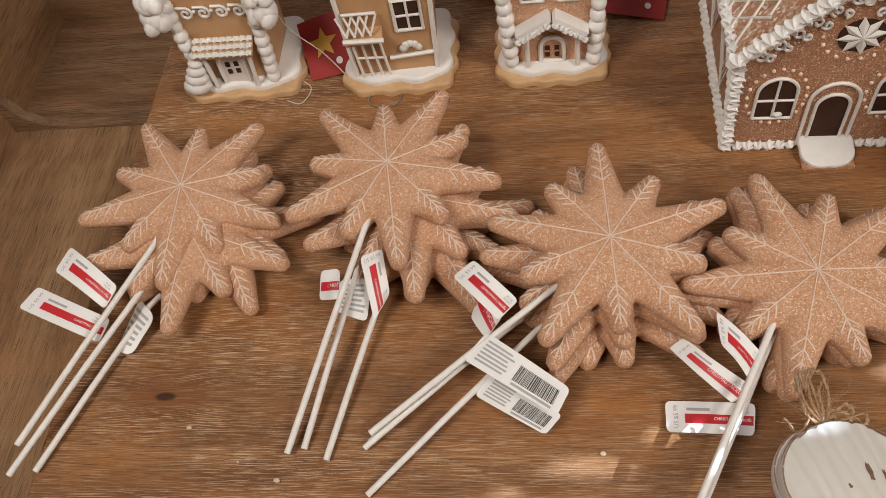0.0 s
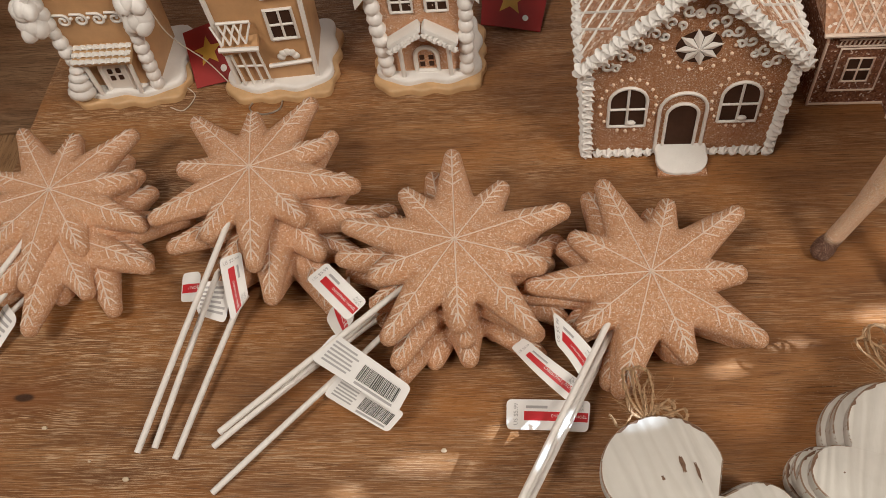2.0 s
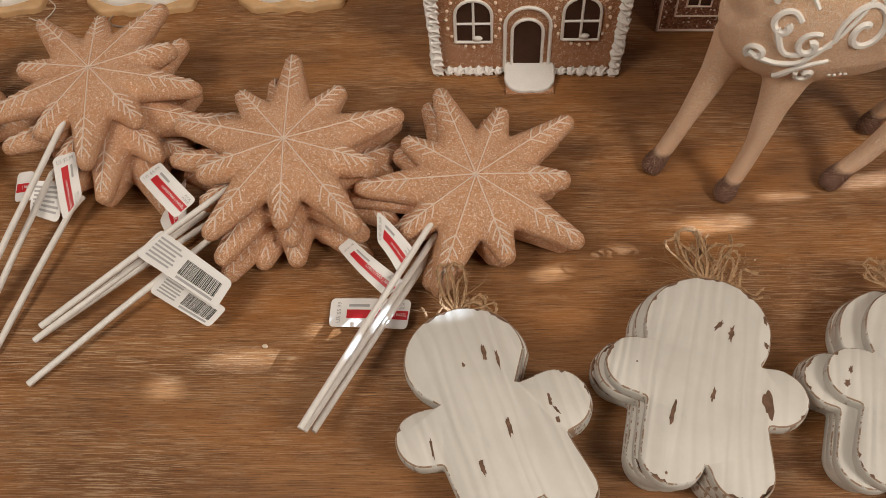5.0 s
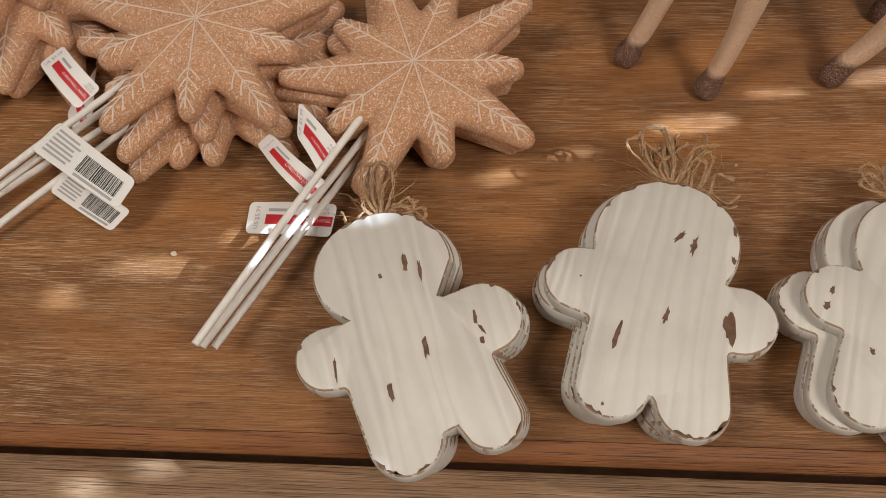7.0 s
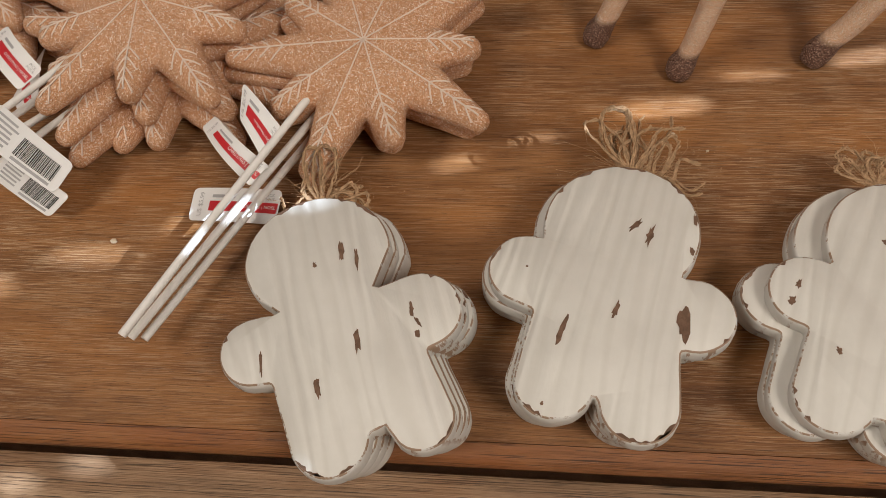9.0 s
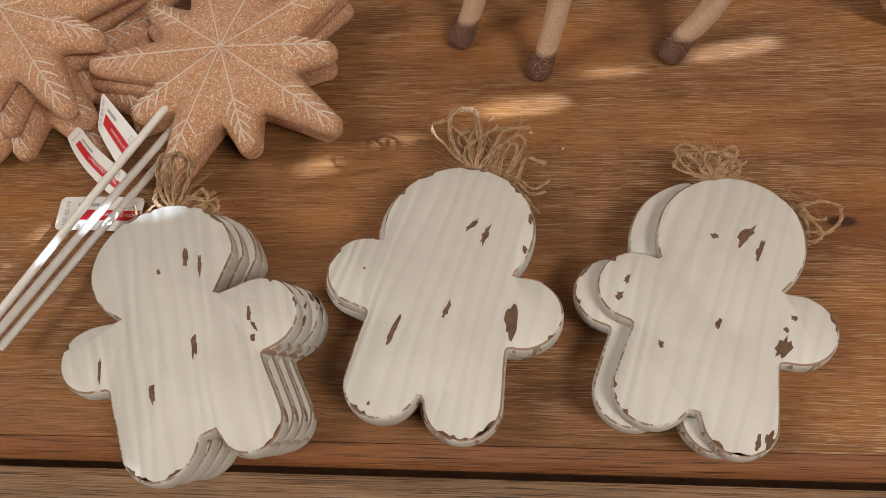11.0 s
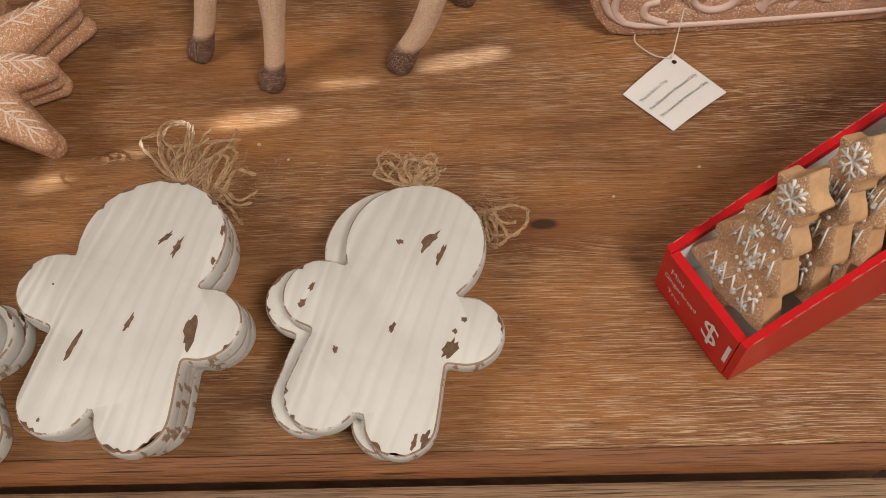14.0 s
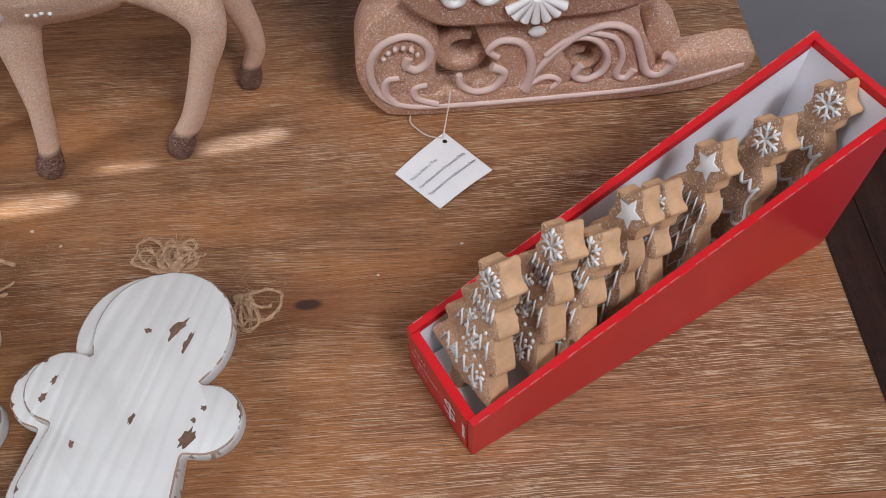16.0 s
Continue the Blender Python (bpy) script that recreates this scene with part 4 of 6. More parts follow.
figure_stack((0.3847, 0.1136, 0.0318), -16.9, ((-0.0065, 0.0085, 3), (-0.0072, 0.0058, 2), (-0.0078, 0.0024, 3), (0.0, 0.0, 0)),
    ((0.0042, 0.0495, 0.0076, 0.0594, 0.0044), (0.0122, 0.0445, 0.0129, 0.053, 0.0025), (-0.0073, 0.0505, -0.005, 0.0506, 0.0026), (0.0029, 0.0098, 0.0036, 0.0141, 0.0022), (-0.0165, -0.0026, -0.0155, -0.0046, 0.0022), (0.0277, 0.0054, 0.0297, 0.0121, 0.0054), (0.0279, 0.017, 0.0289, 0.0163, 0.0022), (0.0298, 0.0232, 0.0307, 0.0219, 0.0022), (-0.0358, 0.019, -0.0353, 0.0224, 0.0025), (-0.0368, 0.0108, -0.0363, 0.0141, 0.003), (0.0264, -0.0343, 0.0261, -0.0288, 0.0025), (0.0296, -0.0322, 0.03, -0.0254, 0.003)),
    ((-0.012, 0.083, -0.002, 150, 0.024, 31), (-0.010, 0.085, -0.002, 80, 0.016, 32), (0.022, 0.080, -0.006, -20, 0.02, 33)), 3)

# ---- gingerbread houses ----


def dollop_mesh(r=0.0046):
    """A star-nozzle blob of icing: ridged, swirled to a point."""
    s, n, verts = Shape(), 12, []
    for k, (rr, z) in enumerate(((1.0, 0.0), (1.02, 0.25), (0.8, 0.62), (0.42, 0.95), (0.12, 1.2))):
        for j in range(n):
            a = 2 * math.pi * j / n + 0.22 * k
            q = r * rr * (1 + (0.2 if j % 2 else -0.22))
            verts.append((q * math.cos(a), q * math.sin(a), r * z))
    faces = [(k * n + j, k * n + (j + 1) % n, (k + 1) * n + (j + 1) % n, (k + 1) * n + j) for k in range(4) for j in range(n)]
    s.add(verts, faces + [tuple(range(4 * n, 5 * n)), tuple(range(n - 1, -1, -1))])
    return s.mesh("icing_dollop", SNOW, False)


DOLLOP = dollop_mesh()
BLOB = Shape().ball((0, 0, 0), 1.0, n=12).mesh("icing_blob", SMOOTH)


def dollops(parent, a, b, step, out, size=1.0, seed=0):
    """A row of icing blobs from a to b, pointing along out."""
    a, b, rnd = Vector(a), Vector(b), random.Random(seed)
    n = max(2, round((b - a).length / step))
    turn = Vector(out).to_track_quat("Z", "Y").to_matrix().to_4x4()
    for i in range(n + 1):
        k = size * rnd.uniform(0.88, 1.12)
        part("icing_dollop", DOLLOP, None, parent, m=Matrix.Translation(a.lerp(b, i / n)) @ turn @ pose(0, 0, 0, 0, 0, rnd.uniform(0, 360)) @ Matrix.Diagonal((k, k, k, 1)))


def beads(parent, a, b, count, r, seed):
    """A column of smooth round icing blobs, each a little different."""
    a, b, rnd = Vector(a), Vector(b), random.Random(seed)
    for i in range(count):
        k = rnd.uniform(0.9, 1.12)
        part("icing_blob", BLOB, None, parent, m=Matrix.Translation(a.lerp(b, i / (count - 1))) @ pose(0, 0, 0, rnd.uniform(-12, 12), rnd.uniform(-12, 12), rnd.uniform(0, 360)) @ Matrix.Diagonal((r * k, r * k, r * 1.15, 1)))


def line(parent, pts, r=0.0008, name="piped_line", mat=None, sides=6):
    return part(name, Shape().tube(pts, r, sides), mat or PIPED, parent)


def facade(m):
    """Points of a front: (across, up, out) to world."""
    return lambda x, z, out=0.0: m @ Vector((x, -out, z))


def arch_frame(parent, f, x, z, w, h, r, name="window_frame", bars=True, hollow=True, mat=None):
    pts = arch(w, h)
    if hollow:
        # flat dark sheet stands for the shaded inside; nothing is cut through
        part("dark_opening", Shape().add([f(x + p[0], z + p[1], 0.0006) for p in pts], [tuple(range(len(pts)))]), DARK, parent, "flat dark sheet for the shaded inside of an opening")
    line(parent, [f(x + p[0], z + p[1], 0.001) for p in pts + pts[:1]], r, name, mat or ICING)
    if bars:
        line(parent, [f(x, z, 0.001), f(x, z + h, 0.001)], r * 0.8, "glazing_bar", mat or ICING)
        line(parent, [f(x - w / 2, z + h * 0.45, 0.001), f(x + w / 2, z + h * 0.45, 0.001)], r * 0.8, "glazing_bar", mat or ICING)


def dots(parent, f, pts, r=0.0013, mat=None):
    for x, z in pts:
        part("icing_dot", DOT, None, parent, m=Matrix.Translation(f(x, z, 0.0004)) @ Matrix.Diagonal((r, r, r, 1)))


DOT = Shape().ball((0, 0, 0), 1.0, n=8).mesh("icing_dot", PEACH)


def big_house():
    h = thing("gingerbread_house", "glittered gingerbread house with piped white icing and lattice roof", "ornament house")
    m = pose(0.1985, 0.3955, 0, 0, 0, -1.5)
    f = facade(m)
    half, flare, zE, zA, depth = 0.061, 0.0635, 0.089, 0.147, 0.145
    # solid front and back, then sides; the front's openings are dark sheets laid on
    win = [(-0.0365, 0.030), (0.0365, 0.032)]
    front = [(-half, 0.0), (half, 0.0), (flare, zE), (0.0, zA), (-flare, zE)]
    for name, y in (("front_wall", 0.0), ("back_wall", depth - 0.006)):
        s = Shape().prism([(x, z) for x, z in front], m @ Matrix.Translation((0, y + 0.006, 0)) @ pose(0, 0, 0, 90), 0.006)
        part(name, s, BAKED, h, smooth=False)
    for sx in (-1, 1):
        s = Shape()
        q = [(sx * half, 0.0061, 0), (sx * half, depth - 0.0061, 0), (sx * flare, depth - 0.0061, zE), (sx * flare, 0.0061, zE)]
        q += [(x - sx * 0.005, y, z) for x, y, z in q]
        s.add([m @ Vector(p) for p in q], [(0, 1, 2, 3), (7, 6, 5, 4), (0, 4, 5, 1), (1, 5, 6, 2), (2, 6, 7, 3), (3, 7, 4, 0)])
        part("side_wall", s, BAKED, h, smooth=False)
        # roof slab
        a, b = Vector((sx * (flare + 0.0025), 0, zE - 0.001)), Vector((0, 0, zA + 0.004))
        nrm = Vector((sx * (b - a).z * 1.0, 0, abs((b - a).x))).normalized()
        s = Shape()
        q = [a + Vector((0, y, 0)) + nrm * k for k in (0.001, 0.006) for y in (-0.006, depth + 0.005)] + [b + Vector((0, y, 0)) + nrm * k for k in (0.001, 0.006) for y in (-0.006, depth + 0.005)]
        s.add([m @ p for p in q], [(0, 1, 5, 4), (2, 6, 7, 3), (0, 2, 3, 1), (4, 5, 7, 6), (0, 4, 6, 2), (1, 3, 7, 5)])
        roof = part("roof", s, ROOFB, h, "sugared roof slab", smooth=False)

        def on_roof(t, y):
            return m @ (a.lerp(b, t) + Vector((0, y, 0)) + nrm * 0.0065)
        for k in range(-3, 11):
            y0 = k * 0.016
            for dr in (1, -1):
                p0, p1 = (0.0, y0 if dr > 0 else y0 + 0.075), (1.0, y0 + 0.075 if dr > 0 else y0)
                pts = [(t / 10, p0[1] + (p1[1] - p0[1]) * t / 10) for t in range(11)]
                pts = [(t, y) for t, y in pts if 0.0 <= y <= depth]
                if len(pts) > 2:
                    part("lattice_line", Shape().tube([on_roof(t, y) for t, y in pts], 0.0009, 5), ICING, roof)
        # piped edges
        e0, e1 = a + Vector((0, -0.008, 0)) + nrm * 0.003, b + Vector((0, -0.008, 0)) + nrm * 0.003
        dollops(h, m @ e0, m @ e1, 0.0078, m.to_3x3() @ Vector((0, -1, 0.25)), 1.15, 3 + sx)
        dollops(h, m @ (a + nrm * 0.004), m @ (a + Vector((0, depth, 0)) + nrm * 0.004), 0.008, m.to_3x3() @ Vector((sx, 0, 0.3)), 1.0, 5 + sx)
        dollops(h, f(sx * (half + 0.001), 0.004, 0.001), f(sx * (flare + 0.001), zE - 0.006, 0.001), 0.0068, m.to_3x3() @ Vector((sx * 0.7, -1, 0.1)), 1.1, 8 + sx)
        dollops(h, m @ Vector((sx * (half + 0.001), 0.012, 0.004)), m @ Vector((sx * (half + 0.001), depth, 0.004)), 0.0075, m.to_3x3() @ Vector((sx, 0, 0.2)), 0.9, 11 + sx)
    dollops(h, f(-half + 0.007, 0.003, 0.001), f(-0.019, 0.003, 0.001), 0.0075, m.to_3x3() @ Vector((0, -1, 0.1)), 0.85, 21)
    dollops(h, f(0.019, 0.003, 0.001), f(half - 0.007, 0.003, 0.001), 0.0075, m.to_3x3() @ Vector((0, -1, 0.1)), 0.85, 22)
    # left side: two diamonds of piping
    for y in (0.045, 0.10):
        for k in (0.012, 0.018, 0.024):
            pts = [(y - k * 0.75, 0.05), (y, 0.05 - k * 1.5), (y + k * 0.75, 0.05), (y, 0.05 + k * 1.5), (y - k * 0.75, 0.05)]
            line(h, [m @ Vector((-half - 0.0012 - (flare - half) * z / zE, yy, z)) for yy, z in pts], 0.0008, mat=ICING)
    for x, z in win:
        arch_frame(h, f, x, z, 0.025, 0.036, 0.0012)
        dots(h, f, [(x + 0.0185 * math.cos(a), z + 0.019 + 0.0245 * math.sin(a)) for a in (2 * math.pi * i / 20 for i in range(20))])
        part("sill_flower", Shape().ball(f(x + 0.003, z + 0.004, 0.002), 0.0026, (1.3, 0.7, 0.8)), ICING, h)
    arch_frame(h, f, 0.0005, 0.003, 0.021, 0.047, 0.0012, "door_frame", False)
    line(h, [f(0.0005 + p[0], 0.003 + p[1], 0.001) for p in arch(0.031, 0.057)[1:] + arch(0.031, 0.058)[:1]], 0.0013, "door_surround", ICING)
    # the round star window, its shade painted as a dark disc, and its star
    ring = [f(0.003 + 0.0140 * math.cos(a), 0.099 + 0.0128 * math.sin(a), 0.0005) for a in (2 * math.pi * i / 20 for i in range(20))]
    part("round_opening", Shape().add(ring, [tuple(range(20))]), DARK, h, "dark disc for the shaded inside of a round window")
    for k in range(8):
        a = math.pi * k / 4 + 0.15
        d, w = Vector((math.cos(a), math.sin(a))), Vector((-math.sin(a), math.cos(a)))
        p = [Vector((0, 0)), d * 0.008 + w * 0.0030, d * 0.0152, d * 0.008 - w * 0.0030]
        c = [f(0.003 + q.x, 0.099 + q.y, 0.0012 + (0.0025 if i == 0 else 0)) for i, q in enumerate(p)] + [f(0.003 + d.x * 0.009, 0.099 + d.y * 0.009, 0.0023)]
        part("star_point", Shape().add(c, [(0, 3, 4), (3, 2, 4), (2, 1, 4), (1, 0, 4)]), ICING, h, "white icing point of a star", smooth=False)
    dots(h, f, [(0.003 + 0.022 * math.cos(a), 0.099 + 0.019 * math.sin(a)) for a in (math.pi * (1 + i / 9) for i in range(10))])
    # scrolls under the gable
    for sx in (-1, 1):
        for k in range(6):
            t = 0.08 + 0.145 * k
            cx, cz = sx * (flare * (1 - t) - 0.006), zE + (zA - zE) * t - 0.008
            for dx, dz, r0, hand in ((0, 0, 0.0042, sx), (-sx * 0.006, -0.002, 0.0032, -sx)):
                line(h, [f(x, z, 0.0012) for x, z in spiral(cx + dx, cz + dz, r0, 1.1, 0.6 + k, 14, 0.75, hand)], 0.0010, mat=ICING)
    step = Shape().prism([(-0.017, -0.0145), (0.017, -0.0145), (0.0165, 0.002), (0.017, 0.0145), (-0.017, 0.0145), (-0.0165, 0.0)], pose(0.2010, 0.388, 0.0, 12), 0.005, 0.0008)
    part("doorstep", step, BAKED, h)
    cap = Shape().prism([(0.0175 * math.cos(a) * (1 + 0.12 * abs(math.sin(2 * a))), 0.015 * math.sin(a) * (1 + 0.14 * abs(math.sin(2 * a)))) for a in (2 * math.pi * i / 28 for i in range(28))], pose(0.2010, 0.388, 0.0052, 12), 0.003, 0.0012)
    part("doorstep_icing", cap, SNOW, h, "smooth white icing on the step")
    return h


big_house()


def wavy_plate(cx, cy, w, d, waves, depth, turn=0.0, n=80):
    out = []
    for i in range(n):
        a = 2 * math.pi * i / n
        c, s = math.cos(a), math.sin(a)
        k = (abs(c) ** 5 + abs(s) ** 5) ** (-1 / 5)
        k *= 1 + depth * math.sin(waves * a)
        x, y = c * k * w / 2, s * k * d / 2
        out.append((cx + x * math.cos(turn) - y * math.sin(turn), cy + x * math.sin(turn) + y * math.cos(turn)))
    return out


def small_house(cx, y, w, d, turn, label, style):
    """A small clay house on a scalloped biscuit base covered with icing snow."""
    h = thing("biscuit_house", label, "ornament house", "small biscuit houses")
    part("base_plate", Shape().prism(wavy_plate(cx, y + d / 2, w, d, 14, 0.032), Matrix(), 0.0062, 0.0024), EDGE, h, "golden scalloped biscuit base")
    part("snow_cover", Shape().prism(wavy_plate(cx, y + d / 2 + 0.0025, w * 0.92, d * 0.91, 9, 0.045), Matrix.Translation((0, 0, 0.0061)), 0.0052, 0.0026), SNOW, h, "glossy white icing snow")
    m = pose(cx, y + 0.016, 0.0112, 0, 0, turn)
    f = facade(m)
    bw, bh = {"porch": (0.062, 0.085), "tall": (0.066, 0.11), "gable": (0.064, 0.075)}[style]
    b0, b1 = bw / 2 * 0.96, bw / 2 * 1.08
    dep = d * 0.62
    q = [Vector((sx * b, yy, z)) for b, z in ((b0, 0), (b1, bh)) for sx, yy in ((-1, 0), (1, 0), (1, dep), (-1, dep))]
    body = Shape().add([m @ p for p in q], [(3, 2, 1, 0), (4, 5, 6, 7), (0, 1, 5, 4), (1, 2, 6, 5), (2, 3, 7, 6), (3, 0, 4, 7)])
    part("house_body", body, {"porch": TAN, "tall": TAN, "gable": COOKIE}[style], h, smooth=False)
    # roof
    for sx in (-1, 1):
        a, b = Vector((sx * (b1 + 0.010), -0.010, bh - 0.006)), Vector((0, -0.010, bh + 0.045))
        s = Shape()
        q = [a, b, b + Vector((0, dep + 0.02, 0)), a + Vector((0, dep + 0.02, 0))]
        q += [p + Vector((0, 0, 0.008)) for p in q]
        s.add([m @ p for p in q], [(0, 1, 2, 3), (7, 6, 5, 4), (0, 4, 5, 1), (1, 5, 6, 2), (2, 6, 7, 3), (3, 7, 4, 0)])
        part("roof", s, SNOW, h, "snow-white icing roof", smooth=False)
    if style == "porch":
        for sx in (-1, 1):
            beads(h, f(sx * (b0 - 0.001), 0.003, 0.003), f(sx * (b1 - 0.001), bh, 0.003), 10, 0.0058, 40 + sx)
            for k in range(7):
                p = f(sx * (b1 + 0.011 - 0.0045 * (k % 3)), bh - 0.014 - 0.006 * (k % 4) + 0.004 * k, 0.007 + 0.001 * (k % 2))
                part("icing_drip", BLOB, None, h, "thick dripping white icing", m=Matrix.Translation(p) @ pose(0, 0, 0, 8 * k, 11 * k, 31 * k) @ Matrix.Diagonal((0.0082 - 0.0005 * (k % 3), 0.0068, 0.0098, 1)))
        bush = Shape()
        for k in range(5):
            bush.ball(f(-0.032 + 0.002 * k, 0.004 + 0.0075 * k, 0.010), 0.0105 - 0.0016 * k, (1.15, 0.9, 0.75), 10)
        part("snowy_bush", bush, SNOW, h, "snow-covered bush of icing")
        door = [(x, z) for x, z in arch(0.020, 0.030)]
        part("door", Shape().prism(door, m @ Matrix.Translation((0.0, -0.002, 0.0)) @ pose(0, 0, 0, 90), 0.003, 0.0008), ICING, h, "white round-headed door")
        line(h, [f(p[0], p[1], 0.0054) for p in arch(0.021, 0.031)[1:] + arch(0.021, 0.031)[:1]], 0.0018, "door_surround", ICING)
        # small dark blocks stand in for shaded holes in the door
        for dx, dz in ((-0.0035, 0.012), (0.0035, 0.0125), (-0.0035, 0.019), (0.0035, 0.0195)):
            part("door_light", Shape().block(-0.0017, 0.0017, -0.0006, 0.0006, -0.002, 0.002, m @ Matrix.Translation((dx, -0.0056, dz))), DARK, h, smooth=False)
        for sx in (-1, 1):
            part("porch_post", Shape().tube([f(sx * 0.0165, 0.0, 0.010), f(sx * 0.0185, 0.040, 0.010)], 0.0019, 8), ICING, h)
        canopy = Shape().block(-0.0235, 0.0235, -0.017, 0.0, 0.0, 0.003, m @ Matrix.Translation((0, 0, 0.041)) @ pose(0, 0, 0, 24))
        part("porch_roof", canopy, EDGE, h, "golden biscuit porch roof", smooth=False)
        for r in range(3):
            for k in range(9):
                p = m @ Matrix.Translation((0, 0, 0.041)) @ pose(0, 0, 0, 24) @ Vector((-0.021 + 0.00525 * k, -0.0155 + 0.006 * r, 0.0042))
                part("icing_shingle", DOLLOP, None, h, m=Matrix.Translation(p) @ Matrix.Diagonal((0.62, 0.62, 0.4, 1)))
        for k in range(4):
            line(h, [f(x, z, 0.0012) for x, z in [(-0.0265 + 0.0135 * k, bh - 0.0125)] + spiral(-0.020 + 0.0135 * k, bh - 0.018, 0.0056, 1.35, 1.9, 16, 0.78, -1)], 0.0011, mat=ICING)
            part("icing_blob", BLOB, None, h, m=Matrix.Translation(f(-0.0135 + 0.0135 * k, bh - 0.0165, 0.001)) @ Matrix.Diagonal((0.0014, 0.0014, 0.0014, 1)))
    if style == "tall":
        for sx in (-1, 1):
            line(h, [f(sx * b0, 0.0, 0.001), f(sx * b1, bh, 0.001)], 0.0021, "corner_piping", ICING)
        for x in (-0.026, -0.019, -0.0115, -0.005):
            line(h, [f(x, 0.0, 0.004), f(x - 0.0035, 0.040, 0.004)], 0.0011, "porch_bar", ICING)
        line(h, [f(-0.028, 0.020, 0.004), f(-0.0055, 0.018, 0.004)], 0.001, "porch_bar", ICING)
        part("porch_roof", Shape().block(-0.014, 0.014, -0.012, 0.0, 0.0, 0.003, m @ Matrix.Translation((-0.018, 0, 0.043)) @ pose(0, 0, 0, 22, -4)), TAN, h, smooth=False)
        for k in range(4):
            for dr in (1, -1):
                line(h, [f(-0.030 + 0.006 * k, 0.046, 0.010 - 0.0), f(-0.030 + 0.006 * (k + dr), 0.060, 0.004)], 0.0009, "lattice_line", ICING)
        line(h, [f(-0.033, 0.0445, 0.013), f(-0.003, 0.0425, 0.013)], 0.002, "porch_edge", ICING)
        line(h, [f(-0.031, 0.062, 0.004), f(-0.006, 0.061, 0.004)], 0.0013, "porch_edge", ICING)
        for z in (0.040, 0.078):
            # dark quad painted for the shade behind the window frame
            part("dark_opening", Shape().add([f(x, zz, 0.0007) for x, zz in ((0.006, z), (0.026, z), (0.026, z + 0.027), (0.006, z + 0.027))], [(0, 1, 2, 3)]), DARK, h, "dark quad for the shaded inside of a window")
            line(h, [f(x, zz, 0.0012) for x, zz in ((0.006, z), (0.026, z), (0.026, z + 0.027), (0.006, z + 0.027), (0.006, z))], 0.0016, "window_frame", ICING)
            line(h, [f(0.016, z, 0.001), f(0.016, z + 0.027, 0.001)], 0.0011, "glazing_bar", ICING)
            line(h, [f(0.006, z + 0.013, 0.001), f(0.026, z + 0.013, 0.001)], 0.0011, "glazing_bar", ICING)
        line(h, [f(-0.003, 0.015, 0.002), f(0.031, 0.017, 0.002)], 0.0018, "icing_ledge", ICING)
        for k in range(5):
            a = radians(20 + 35 * k)
            part("flower_petal", Shape().ball(f(0.014 + 0.006 * math.cos(a), 0.021 + 0.006 * math.sin(a), 0.002), 0.0035, (1, 0.5, 1)), ICING, h)
    if style == "gable":
        for sx in (-1, 1):
            beads(h, f(sx * b0, 0.004, 0.002), f(sx * b1, bh, 0.002), 8, 0.0060, 60 + sx)
            part("porch_post", Shape().tube([f(sx * 0.0185, 0.0, 0.006), f(sx * 0.0185, 0.030, 0.006)], 0.0018, 8), ICING, h)
            s = Shape().block(0.0, 0.029, -0.012, 0.0, 0.0, 0.005, m @ Matrix.Translation((0, 0, 0.047)) @ pose(0, 0, 0, 0, 33 * 1, 0) if sx > 0 else m @ Matrix.Translation((0, 0, 0.047)) @ pose(0, 0, 0, 0, 0, 0) @ Matrix.Diagonal((-1, 1, 1, 1)) @ pose(0, 0, 0, 0, 33, 0), bevel=0.0012)
            part("porch_roof", s, SNOW, h, "white iced porch gable")
            dollops(h, f(sx * 0.003, 0.045, 0.012), f(sx * 0.024, 0.031, 0.012), 0.0045, m.to_3x3() @ Vector((0, -1, -0.3)), 0.62, 70 + sx)
            for z in (0.058,):
                arch_frame(h, f, sx * 0.013, z, 0.016, 0.02, 0.0012)
        arch_frame(h, f, 0.0, 0.001, 0.017, 0.023, 0.0019, "door_frame", False, False)
        # four dark blocks drawn as the shade in the door's holes
        for dx, dz in ((-0.0035, 0.007), (0.0035, 0.007), (-0.0035, 0.0135), (0.0035, 0.0135)):
            part("door_light", Shape().block(-0.0018, 0.0018, -0.0006, 0.0006, -0.0019, 0.0019, m @ Matrix.Translation((dx, -0.0004, dz))), DARK, h, smooth=False)
        part("keystone", Shape().ball(f(0, 0.034, 0.002), 0.0035, (1.2, 0.6, 1)), ICING, h)
        rnd = random.Random(9)
        dots(h, f, [(rnd.uniform(-0.029, 0.029), rnd.uniform(0.03, bh)) for _ in range(40)], 0.0006)
    return h


small_house(-0.2285, 0.4690, 0.101, 0.088, 0.0, "small tan biscuit house with thick icing snow and a porch", "porch")
small_house(-0.1005, 0.4660, 0.091, 0.088, 4.0, "small tall biscuit house with white window and lattice porch", "tall")
small_house(0.0195, 0.4660, 0.088, 0.082, -1.0, "small gingerbread house with a white iced porch gable", "gable")


